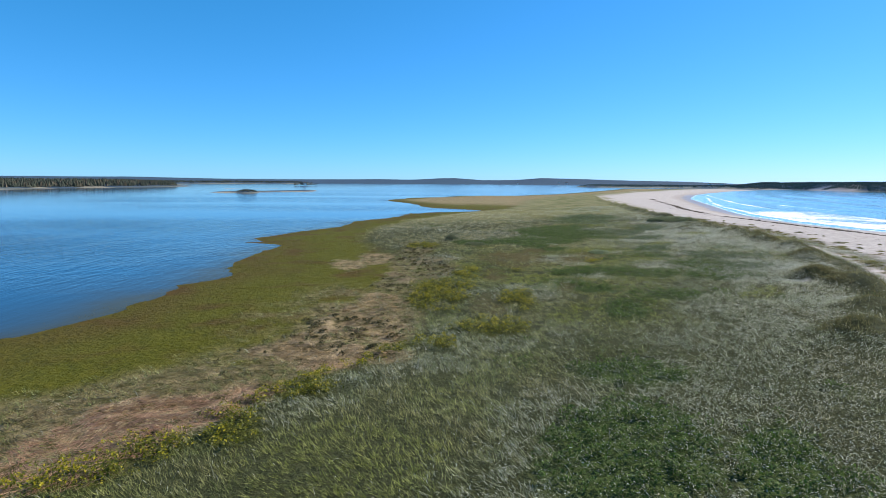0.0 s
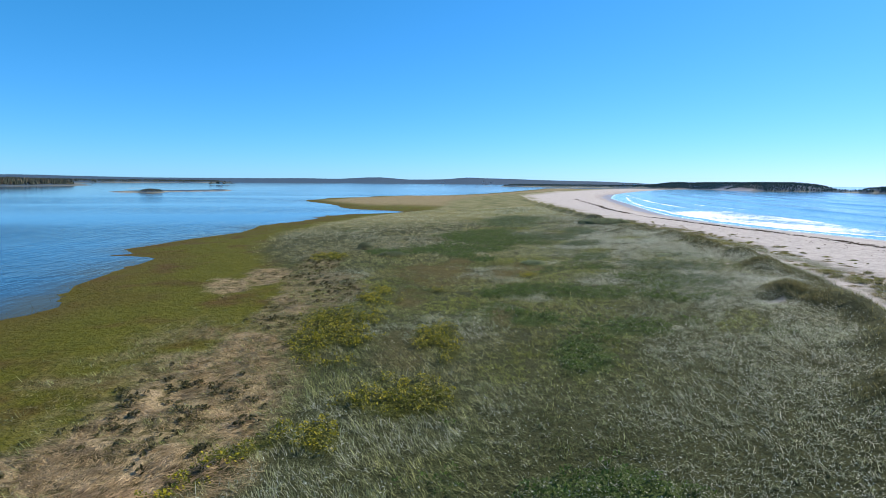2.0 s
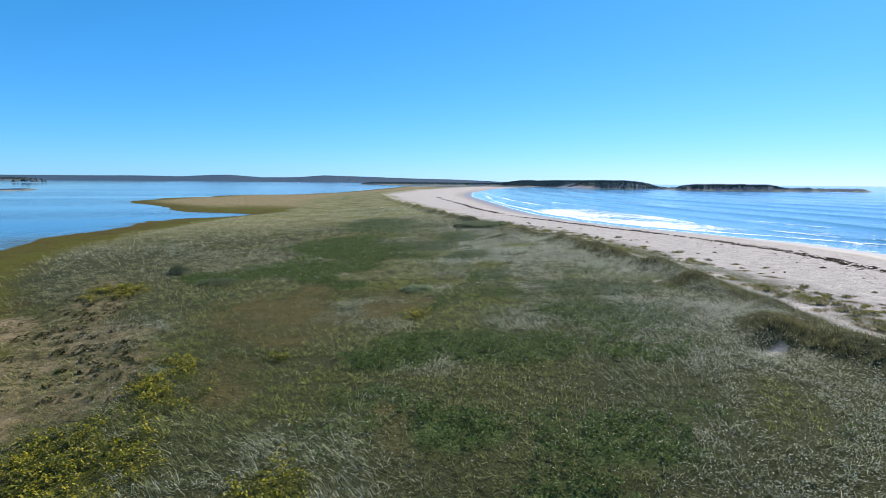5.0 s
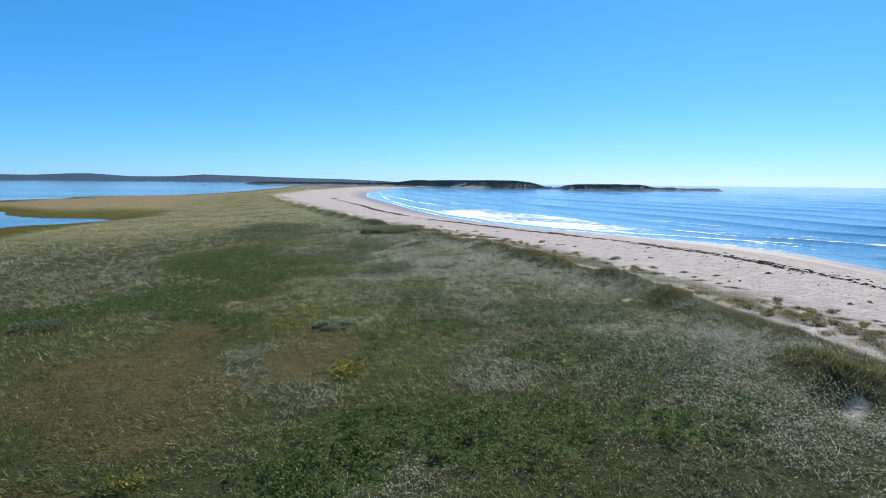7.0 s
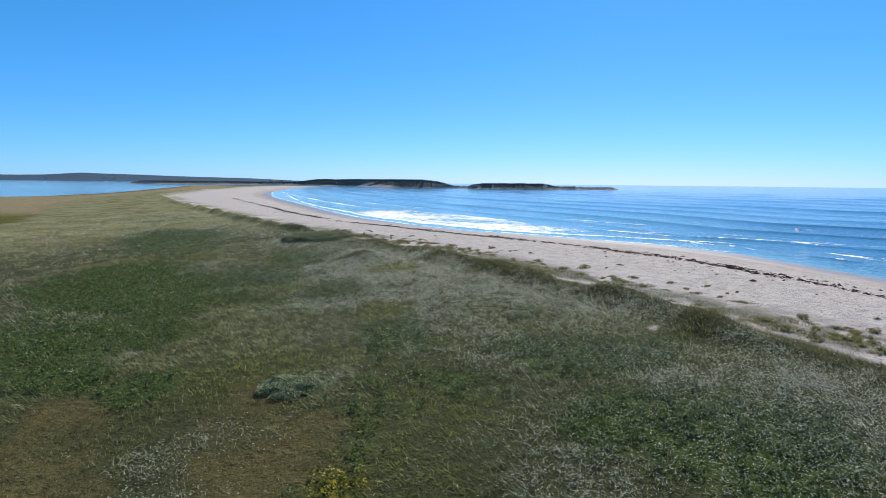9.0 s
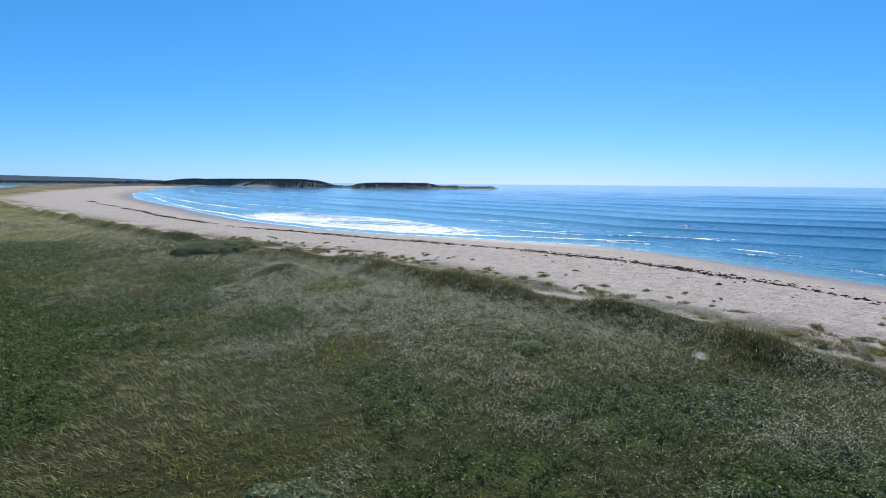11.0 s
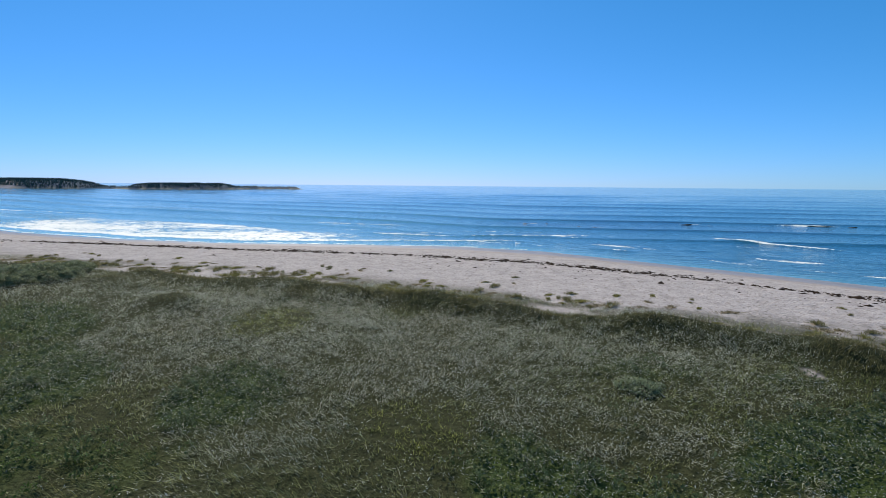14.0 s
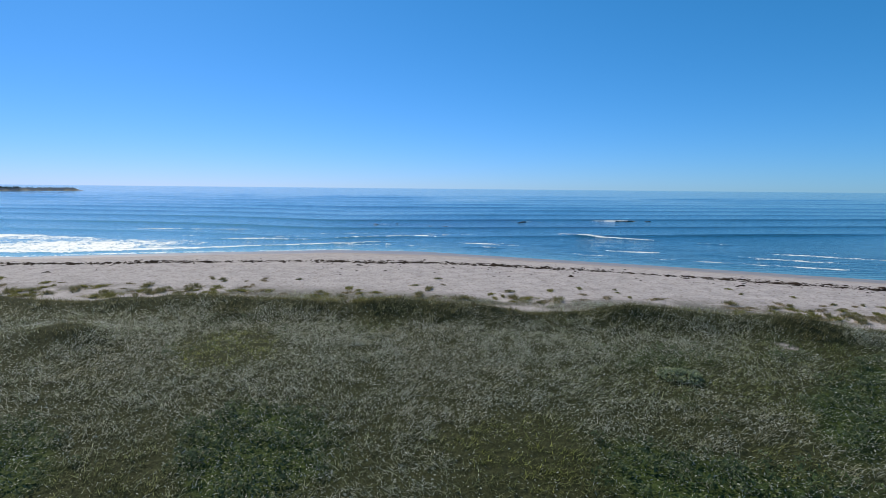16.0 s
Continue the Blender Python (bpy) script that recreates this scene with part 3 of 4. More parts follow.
def swell(x, y):
    """Height of the sea and how much foam lies on it."""
    off = x - along(SHORE, y)
    slope = np.interp(y, SHORE[:, 0], np.gradient(SHORE[:, 1], SHORE[:, 0]))
    reach = off / np.sqrt(1 + slope ** 2)
    z, foam = np.zeros_like(x), np.zeros_like(x)
    out = x - along(SWELL, y) + 2.5 * fractal(x, y, 60, 2, 71)
    for k, (at, high, wide) in enumerate(CRESTS):
        d = out - at
        strength = high * np.clip(0.7 + 0.7 * fractal(0 * x + 40 * k, y, 90, 3, 73 + k), 0.1, 1.2)
        z += strength * np.where(d < 0, np.exp(-(d / (0.75 * wide)) ** 2), np.exp(-(d / (1.5 * wide)) ** 2))
    near = (x > 80) & (x < 280) & (y > 10) & (y < 540)
    nx, ny = x[near] + 1.0 * fractal(x[near], y[near], 9, 3, 97), y[near]
    line = np.zeros(len(nx))
    for x1, y1, x2, y2, w, amount in BORES:
        d = capsule(nx, ny, x1, y1, x2, y2)
        line = np.maximum(line, amount * np.exp(-(d / w) ** 2) * np.clip(0.85 + 0.8 * fractal(nx * 0.4, ny, 14, 3, 98), 0.2, 1.1))
    bore = along(BORE, ny)
    line = np.maximum(line, (1.0 - 0.3 * ramp(190, 300, ny)) * np.exp(-((nx - bore) / (0.9 + 0.7 * ramp(95, 135, ny))) ** 2) * ramp(80, 92, ny) * (1 - ramp(440, 470, ny)) * np.clip(0.9 + 0.6 * fractal(nx * 0.4, ny, 20, 3, 99), 0.3, 1.1))
    foam[near] = line
    z[near] += 0.25 * line
    # broad surf in the bight between the bore and the outer edge
    inner, outer = along(BORE, y), along(OUTER, y)
    ragged = x + 2.5 * fractal(x, y, 12, 3, 93)
    surf = ramp(-1, 1, ragged - inner) * (1 - ramp(-2.5, 0.5, ragged - outer)) * ramp(104, 132, y) * (1 - ramp(195, 250, y + 12 * fractal(x, y, 30, 2, 92)))
    foam = np.maximum(foam, (0.58 + 0.22 * fractal(x, y * 0.5, 9, 3, 91)) * surf)
    lines = ramp(0.45, 0.8, np.sin(reach * 0.8 + 2.5 * fractal(x, y, 40, 2, 94))) * ramp(2, 6, reach) * (1 - ramp(26, 48, reach)) * ramp(-0.05, 0.35, fractal(x * 2.5, y, 16, 3, 95)) * (1 - ramp(150, 190, y))
    foam = np.maximum(foam, (0.5 + 0.2 * (1 - ramp(70, 110, y)) * ramp(0.0, 0.4, fractal(x * 0.5, y, 7, 2, 90))) * lines)
    foam = np.maximum(foam, 0.85 * np.exp(-((off - 1.0 - 1.2 * fractal(x, y, 14, 3, 96)) / 0.9) ** 2) * ramp(60, 100, y))
    for rx, ry, r, amount in ((186, 8, 9, 0.85), (182, 40, 5, 0.5), (163, 68, 6, 0.4), (171, 86, 7, 0.45)):
        foam = np.maximum(foam, amount * np.exp(-((x - rx) / 2.2) ** 2 - ((y - ry) / r) ** 2))
    sea = ramp(-6, 4, off)
    return z * sea * ramp(0, 14, off), foam * sea


wx, wy, wf = grid(axis([(-56, -12, 1.0), (-12, 40, 4.0), (40, 200, 1.0), (200, 300, 2.0), (300, 600, 5.0)]), axis([(-40, 20, 2.5), (20, 130, 1.6), (130, 260, 2.5), (260, 540, 4.0), (540, 800, 8.0)]))
wz, foam = swell(wx, wy)
off = wx - along(SHORE, wy)
out = along(LAGOON, wy) - wx
streaks = ramp(-0.1, 0.35, fractal(wx * 0.35, wy, 5, 3, 67)) * np.exp(-np.maximum(out, 0) / 11.0)
weed = np.where((np.abs(out) < 60) & (off < -20), np.clip(0.95 * np.exp(-np.maximum(out + 3 * fractal(wx * 0.5, wy, 8, 2, 70), 0) / 5.5) + 0.45 * streaks, 0, 1), 0)
reef = blob(wx, wy, 170, 52, 17, 44, 0, 0.5, 68) * ramp(-0.45, 0.0, fractal(wx * 0.6, wy * 1.5, 9, 4, 69))
shallow = np.where((off > -20) & (wy < 1100), 0.45 * np.exp(-np.maximum(off, 0) / 6.0) + 0.64 * (0.1 + 0.9 * ramp(40, 150, wy)) * np.exp(-np.maximum(off, 0) / 240.0) , 0)
chop = np.where(off > -10, 1.0, np.clip(1.0 + 1.5 * fractal(wx * 0.25, wy, 45, 3, 66), 0.1, 2) * (1 - 0.85 * ramp(-90, -240, wx)))
water = sheet("water", np.stack([wx, wy, wz], 1), wf, WATER, True, [("foam", foam), ("shallow", shallow), ("chop", chop), ("weed", weed), ("calm", np.maximum(ramp(-8, -14, off), 0.85 * reef))])
tagged(water, "blue sea with low swell and calm lagoon", "water", kind="structure")


# ---- grass, leaves and flowers ----
rng = np.random.default_rng(7)
LEFT, NEAR, STEP = -54.0, 4.0, 0.4
lx, ly = np.meshgrid(np.arange(LEFT, 94, STEP), np.arange(NEAR, 270, STEP))
across, deep = lx.shape[1], lx.shape[0]
lx, ly = lx.ravel(), ly.ravel()
plan = dict(z=land_height(lx, ly))
plan.update(cover(lx, ly, plan["z"]))
inner_edge = lx - along(CREST, ly)
plan["edge"], plan["inshore"], plan["walk"] = inner_edge, lx - along(LAGOON, ly), from_walk(lx, ly)
# a mosaic of silvery, deep green, yellow-green and grey-brown stands
plan["silver"] = np.clip(np.maximum(0.8 * patches(lx, ly, SILVERY, 140), ramp(-0.1, 0.25, fractal(lx, ly, 8, 3, 141) - 0.16 * (1 - ramp(-30, -22, inner_edge)) * (1 - ramp(78, 95, ly)) + 0.42 * ramp(-24, -8, inner_edge) + 0.3 * ramp(78, 105, ly) - 0.3 * ramp(-3, -1, inner_edge))) * ramp(-1.5, 2.5, lx - along(MARSH, ly)) * (0.6 + 0.4 * ramp(42, 56, ly)), 0, 1)
plan["deep"] = ramp(-0.05, 0.25, fractal(lx, ly, 6, 3, 148))
plan["fawn"] = ramp(0.1, 0.36, fractal(lx, ly, 5, 3, 149))
plan["lush"] = np.maximum(0.6 * ramp(0.2, 0.5, fractal(lx, ly, 13, 3, 143)), patches(lx, ly, LUSH, 130))
plan["swirl"] = 3.3 + 1.5 * fractal(lx, ly, 14, 2, 151) + 1.1 * fractal(lx, ly, 3.0, 2, 152)
plan["ripe"] = np.clip(patches(lx, ly, STRAW, 60) + 0.4 * fractal(lx, ly, 3, 2, 66), 0, 1)
plan["hump"] = sum(h * np.exp(-((lx - a) ** 2 + (ly - b) ** 2) / (r * w)) for a, b, r, w, h, turn in HUMMOCKS)
plan["pink"] = 1 - ramp(26, 33, ly + 2 * fractal(lx, ly, 4, 2, 68))
plan = {k: np.asarray(v, np.float32).reshape(deep, across) for k, v in plan.items()}


def read(name, x, y):
    """What the plan holds at places, between its grid lines."""
    u, v = np.clip((x - LEFT) / STEP, 0, across - 1.001), np.clip((y - NEAR) / STEP, 0, deep - 1.001)
    i, j = u.astype(np.int32), v.astype(np.int32)
    u, v, t = u - i, v - j, plan[name]
    return (t[j, i] * (1 - u) + t[j, i + 1] * u) * (1 - v) + (t[j + 1, i] * (1 - u) + t[j + 1, i + 1] * u) * v


def scatter(per_m2, near, far):
    """Random places on the spit, between two distances from the walk's meadow."""
    x0, x1, y0, y1 = max(-52, -far), min(92, 42 + far), max(6, 25 - far), min(266, 84 + far)
    n = int((x1 - x0) * (y1 - y0) * per_m2)
    x, y = rng.uniform(x0, x1, n), rng.uniform(y0, y1, n)
    d = read("walk", x, y)
    keep = (d >= near) & (d < far) & (read("inshore", x, y) > -7) & (read("edge", x, y) < 6)
    return x[keep], y[keep]


def shade(low, high, mixing):
    return np.asarray(low) + (np.asarray(high) - np.asarray(low)) * mixing[:, None]


def blend(a, b, amount):
    return a + (b - a) * amount[:, None]


def blades(x, y, z, length, width, heading, lean, tint, curved=False):
    """Leaning blades: a broad foot and a tip; curved ones bow over half way up."""
    n = len(x)
    turn = heading + rng.normal(0, 0.5, n)
    foot = np.stack([x, y, z - 0.03], 1)
    half = np.stack([-np.sin(turn), np.cos(turn), rng.normal(0, 0.25, n)], 1) * (width * 0.5)[:, None]
    way = np.stack([np.cos(heading), np.sin(heading)], 1)
    if not curved:
        tip = foot + np.concatenate([way * np.sin(lean)[:, None], np.cos(lean)[:, None]], 1) * length[:, None]
        return np.stack([foot - half, foot + half, tip], 1).reshape(-1, 3), np.arange(3 * n).reshape(n, 3), np.repeat(tint, 3, 0)
    low, high = lean * 0.75, lean * 1.3
    mid = foot + np.concatenate([way * np.sin(low)[:, None], np.cos(low)[:, None]], 1) * (0.5 * length)[:, None]
    tip = mid + np.concatenate([way * np.sin(high)[:, None], np.cos(high)[:, None]], 1) * (0.55 * length)[:, None]
    v = np.stack([foot - half, foot + half, mid - 0.8 * half, mid + 0.8 * half, tip], 1).reshape(-1, 3)
    k = np.arange(n)[:, None] * 5
    return v, np.concatenate([k + [0, 1, 3], k + [0, 3, 2], k + [2, 3, 4]], 0), np.repeat(tint, 5, 0)


def leaves(x, y, z, size, tint, flat=0.6):
    """Small pointed leaves, most of them lying nearly level."""
    n = len(x)
    a = rng.uniform(0, 2 * np.pi, n)
    tilt = rng.normal(0, flat, (n, 2))
    u = np.stack([np.cos(a), np.sin(a), tilt[:, 0]], 1)
    w = np.stack([-np.sin(a), np.cos(a), tilt[:, 1]], 1)
    c, s = np.stack([x, y, z], 1), size[:, None]
    v = np.stack([c - 0.6 * s * u, c + 0.33 * s * w, c + 0.6 * s * u - np.array([0, 0, 0.1]) * s, c - 0.33 * s * w], 1).reshape(-1, 3)
    k = np.arange(n)[:, None] * 4
    return v, np.concatenate([k + [0, 1, 2], k + [0, 2, 3]], 0), np.repeat(tint, 4, 0)


def gather(pieces):
    vs, fs, ts, base = [], [], [], 0
    for v, f, t in pieces:
        vs.append(v), fs.append(f + base), ts.append(t)
        base += len(v)
    return np.concatenate(vs), np.concatenate(fs), np.concatenate(ts)


def stuff(name, pieces, material, label, category):
    v, f, t = gather(pieces)
    ob = sheet(name, v, f, material, False, (), [("tint", np.clip(t, 0, 1))])
    return tagged(ob, label, category, kind="stuff")


def tussocks(x, y, blades_each, spread):
    """Places of the blades of tussocks, and the tussock that each belongs to."""
    of = np.repeat(np.arange(len(x)), blades_each)
    return x[of] + rng.normal(0, spread, len(of)), y[of] + rng.normal(0, spread, len(of)), of


def mounds(x, y, each, spread, high):
    """Places over the domes of leafy clumps, with how high up the dome each lies, 0 to 1."""
    of = np.repeat(np.arange(len(x)), each)
    a, r = rng.uniform(0, 2 * np.pi, len(of)), np.sqrt(rng.uniform(0, 1, len(of)))
    wide = (spread * rng.uniform(0.6, 1.35, len(x)))[of]
    px, py = x[of] + r * wide * np.cos(a), y[of] + r * wide * np.sin(a)
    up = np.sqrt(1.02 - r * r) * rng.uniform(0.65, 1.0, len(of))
    return px, py, read("z", px, py) + (high * rng.uniform(0.6, 1.2, len(x)))[of] * up + 0.03, up, of


def chance(p):
    return rng.uniform(0, 1, len(p)) < p


meadow, marsh_turf, dry, thicket, flowers = [], [], [], [], []
# tussocks a square metre, from and to how far off, blades in each, how broad, whether they bow
for per, near, far, each, wide, bowed in ((15.0, 0, 21, 9, 1.0, True), (6.5, 21, 46, 6, 1.6, False), (2.0, 46, 125, 5, 3.4, False)):
    x, y = scatter(per, near, far)
    at = {k: read(k, x, y) for k in plan}
    n, edge = len(x), at["edge"]
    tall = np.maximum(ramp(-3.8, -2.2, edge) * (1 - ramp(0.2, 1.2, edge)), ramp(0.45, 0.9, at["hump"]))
    west = (1 - ramp(-36, -25, edge)) * ramp(74, 92, y)
    is_sand, is_straw, is_olive, is_leaf, is_gold, is_brown = (chance(at[k]) for k in ("sand", "straw", "olive", "leaf", "gold", "brown"))
    land = (at["z"] > 0.0) & ~is_sand
    # beach grass
    one = rng.uniform(0, 1, n)
    tint = shade((0.12, 0.145, 0.045), (0.345, 0.365, 0.155), one)
    tint = blend(tint, shade((0.065, 0.085, 0.045), (0.25, 0.285, 0.175), one), 0.9 * ramp(-30, -17, edge))
    # silvery stands: pale grass colour with the blades' gleam put into it
    tint = blend(tint, shade((0.13, 0.155, 0.105), (0.38, 0.42, 0.335), one), 0.75 * at["silver"])
    tint = blend(tint, shade((0.03, 0.05, 0.012), (0.10, 0.135, 0.036), one), 0.5 * at["deep"] * (1 - 0.6 * at["silver"]))
    tint = blend(tint, shade((0.11, 0.085, 0.045), (0.32, 0.25, 0.16), one), 0.3 * at["fawn"])
    tint = blend(tint, shade((0.11, 0.14, 0.022), (0.31, 0.345, 0.085), one), 0.75 * at["lush"])
    tint = blend(tint, shade((0.15, 0.14, 0.07), (0.40, 0.365, 0.21), one), 0.7 * west)
    tint = np.where(is_brown[:, None], shade((0.078, 0.070, 0.031), (0.188, 0.164, 0.082), one), tint)
    # crest and hummock grass darkened: shade of their inland faces put into colour
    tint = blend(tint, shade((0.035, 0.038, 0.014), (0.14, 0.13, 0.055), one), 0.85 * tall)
    grow = land & ~is_straw & ~is_olive & ~(is_leaf & chance(np.full(n, 0.8))) & ~(is_gold & chance(np.full(n, 0.9))) & (vnoise(x / 0.8, y / 0.8, 146) > 0.2)
    g = np.flatnonzero(grow)
    px, py, of = tussocks(x[g], y[g], each, 0.13 * wide ** 0.5)
    of, m = g[of], len(px)
    heading = at["swirl"][of] + rng.normal(0, 0.45, n)[of] + rng.normal(0, 0.55, m)
    length = rng.uniform(0.22, 0.48, m) * (1 + 0.1 * tall[of]) * (1 - 0.45 * at["brown"][of]) * (0.6 + 0.7 * rng.uniform(0, 1, n)[of]) * (1 - 0.2 * at["lush"][of])
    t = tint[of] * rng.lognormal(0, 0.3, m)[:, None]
    pale = chance((0.03 + 0.30 * at["silver"][of]) * (1 - 0.75 * at["brown"][of]) * (1 - 0.6 * at["lush"][of]) * (1 - 0.95 * tall[of]))
    t = np.where(pale[:, None], shade((0.30, 0.32, 0.26), (0.66, 0.68, 0.59), rng.uniform(0, 1, m)), t)
    lean = np.clip(rng.normal(0.95, 0.3, m) + 0.2 * pale, 0.1, 1.5) * (1 - 0.25 * tall[of])
    width = rng.uniform(0.016, 0.032, m) * wide * np.where(pale, 0.7, 1.0)
    pz = read("z", px, py)
    for some, bow in ((pale, bowed), (~pale, False)):
        meadow.append(blades(px[some], py[some], pz[some], length[some], width[some], heading[some], lean[some], t[some], bow))
    # small pale chips on the grass: glints off curled blade ends put into colour
    few = (38 if bowed else 13 if wide < 3 else 1.6) / per
    k = rng.poisson(few * np.clip(0.08 + 1.25 * at["silver"] + 0.55 * ramp(-32, -18, edge) + 2.2 * ramp(-20, -8, edge) * at["silver"] - 0.3 * at["deep"] + 0.12 * (one - 0.5), 0, 3.4) * (1 - 0.95 * at["brown"]) * (1 - 0.75 * at["lush"]) * (1 + at["leaf"] * (1.1 * ramp(-28, -18, edge) - 0.8)) * (1 - 0.92 * tall) * (1 - 0.65 * west) * (0.7 + 0.3 * ramp(40, 52, y)) * (land & ~is_straw & ~is_olive & ~is_gold))
    of = np.repeat(np.arange(n), k)
    m = len(of)
    px, py = x[of] + rng.normal(0, 0.25, m), y[of] + rng.normal(0, 0.25, m)
    curl, size = rng.uniform(0, 6.3, m), rng.uniform(0.055, 0.11, m) * (0.7 + 0.3 * wide)
    way = np.stack([np.cos(curl), np.sin(curl), rng.normal(0.1, 0.35, m)], 1) * size[:, None]
    side = np.stack([-np.sin(curl), np.cos(curl), rng.normal(0, 0.5, m)], 1) * (size * rng.uniform(0.10, 0.18, m))[:, None]
    mid = np.stack([px, py, read("z", px, py) + rng.uniform(0.14, 0.30, m)], 1)
    v = np.stack([mid - 0.5 * way, mid + side, mid + 0.5 * way, mid - side], 1).reshape(-1, 3)
    k = np.arange(m)[:, None] * 4
    meadow.append((v, np.concatenate([k + [0, 1, 2], k + [0, 2, 3]], 0), np.repeat(shade((0.27, 0.30, 0.26), (0.72, 0.75, 0.69), rng.uniform(0, 1, m) ** 1.2), 4, 0)))
    # short marsh turf that thins out into the lagoon
    wade = (at["inshore"] < 1) & (at["inshore"] > -3) & chance(0.8 * np.exp(np.minimum(at["inshore"], 0) / 1.2) * (0.25 + 0.75 * ramp(-0.15, 0.2, fractal(x, y * 2.2, 5, 2, 167))))
    g = np.flatnonzero((land & is_olive & ~is_straw & chance(np.full(n, 0.3))) | wade)
    px, py, of = tussocks(x[g], y[g], each + 1, 0.26)
    of, m = g[of], len(px)
    t = shade((0.078, 0.084, 0.004), (0.122, 0.122, 0.007), rng.uniform(0, 1, m)) * (0.45 + 0.8 * vnoise(px / 6, py / 4, 163))[:, None]
    rust = np.clip(ramp(-0.05, 0.3, fractal(px, py, 8, 3, 161)) + 0.8 * (1 - ramp(3, 11, at["inshore"][of] + 4 * fractal(px, py, 9, 3, 162))), 0, 1)
    t = blend(t, np.array([0.085, 0.052, 0.012]), 0.7 * rust)
    marsh_turf.append(blades(px, py, np.maximum(read("z", px, py), -0.02), rng.uniform(0.08, 0.17, m), rng.uniform(0.02, 0.035, m) * wide, at["swirl"][of] + rng.normal(0, 1, m), np.abs(rng.normal(0.9, 0.3, m)), t))
    # straw, combed flat by the tide, with pits left in it
    g = np.flatnonzero(land & is_straw & (vnoise(x / 0.9, y / 0.7, 165) > 0.16 + 0.26 * at["pitted"]))
    px, py, of = tussocks(x[g], y[g], each, 0.2)
    of, m = g[of], len(px)
    one = rng.uniform(0, 1, m)
    t = blend(shade((0.13, 0.125, 0.05), (0.36, 0.32, 0.16), one), shade((0.22, 0.165, 0.095), (0.52, 0.40, 0.25), one), at["ripe"][of])
    t = blend(t, shade((0.28, 0.155, 0.105), (0.58, 0.37, 0.27), one), 0.9 * at["pink"][of] * at["ripe"][of])
    t = blend(t, shade((0.09, 0.085, 0.045), (0.26, 0.23, 0.14), one), 0.8 * at["pitted"][of] * ramp(50, 58, py))
    t = t * (0.55 + 0.9 * vnoise(px / 0.8, py / 0.35, 169))[:, None]
    dry.append(blades(px, py, read("z", px, py) + 0.04, rng.uniform(0.3, 0.65, m), rng.uniform(0.02, 0.04, m) * wide, at["swirl"][of] * 1.6 + rng.normal(0, 0.3, n)[of] + rng.normal(0, 0.25, m), np.clip(rng.normal(1.42, 0.1, m), 1.1, 1.56), t))
    # dark leaf clumps put in the pits to stand for their shade
    g = np.flatnonzero(land & ((is_straw & (vnoise(x / 0.9, y / 0.7, 165) < 0.10)) | (chance(at["pitted"]) & (vnoise(x / 0.7, y / 0.6, 165) < 0.38))) & chance(np.full(n, min(1, 4.5 / per))))
    px, py, pz, up, of = mounds(x[g], y[g], 16, 0.2, 0.18)
    m = len(px)
    dry.append(leaves(px, py, pz, rng.uniform(0.09, 0.16, m), shade((0.03, 0.03, 0.011), (0.11, 0.10, 0.036), rng.uniform(0, 1, m)), 0.5))
    # leafy clumps, greener inland and greyer towards the dunes
    g = np.flatnonzero(land & is_leaf & chance(np.full(n, min(1, 6.0 / per))))
    px, py, pz, up, of = mounds(x[g], y[g], 26 if bowed else 13 if wide < 3 else 8, 0.30 * wide ** 0.35, 0.42)
    m, grey = len(px), ramp(27, 34, x[g])[of]
    # lit tops and shaded gaps of the clumps put into the leaf colour
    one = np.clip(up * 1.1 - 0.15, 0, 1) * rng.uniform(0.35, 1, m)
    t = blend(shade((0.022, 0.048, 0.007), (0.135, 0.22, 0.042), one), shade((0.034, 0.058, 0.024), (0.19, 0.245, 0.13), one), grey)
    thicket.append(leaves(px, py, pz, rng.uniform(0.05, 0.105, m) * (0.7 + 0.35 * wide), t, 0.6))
    # goldenrod: yellow heads over green stems
    g = np.flatnonzero(land & is_gold & chance(np.full(n, min(1, 7.5 / per))))
    px, py, pz, up, of = mounds(x[g], y[g], 26 if bowed else 20, 0.30 * wide ** 0.35, 0.5)
    m = len(px)
    bloom = chance(0.85 * up * np.clip(0.1 + 0.9 * vnoise(px / 1.3, py / 1.3, 174), 0, 1))
    # greens darken down the clump: its inner shade put into colour
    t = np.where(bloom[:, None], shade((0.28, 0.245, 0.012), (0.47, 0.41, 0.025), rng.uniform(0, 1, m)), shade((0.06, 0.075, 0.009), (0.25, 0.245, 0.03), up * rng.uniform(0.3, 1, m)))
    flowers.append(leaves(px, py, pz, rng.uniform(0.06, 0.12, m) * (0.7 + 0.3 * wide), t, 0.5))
stuff("dune_grass", meadow, BLADE, "grey-green beach grass with pale wind-bent blades", "grass")
stuff("marsh_grass", marsh_turf, TURF, "short olive and rust salt marsh grass beside the lagoon", "grass")
stuff("dry_grass", dry, BLADE, "flattened straw-coloured grass on the marsh edge", "grass")
stuff("low_thicket", thicket, LEAF, "low dark green leafy thicket in the dune meadow", "undergrowth")
stuff("goldenrod", flowers, LEAF, "yellow-flowering goldenrod stands between marsh and dune", "wildflowers")


# ---- things on the land ----
def part(name, v, f, t, material, parent, label=""):
    ob = sheet(name, np.asarray(v), np.asarray(f), material, False, (), [("tint", t)])
    ob.parent = parent
    return tagged(ob, label) if label else ob


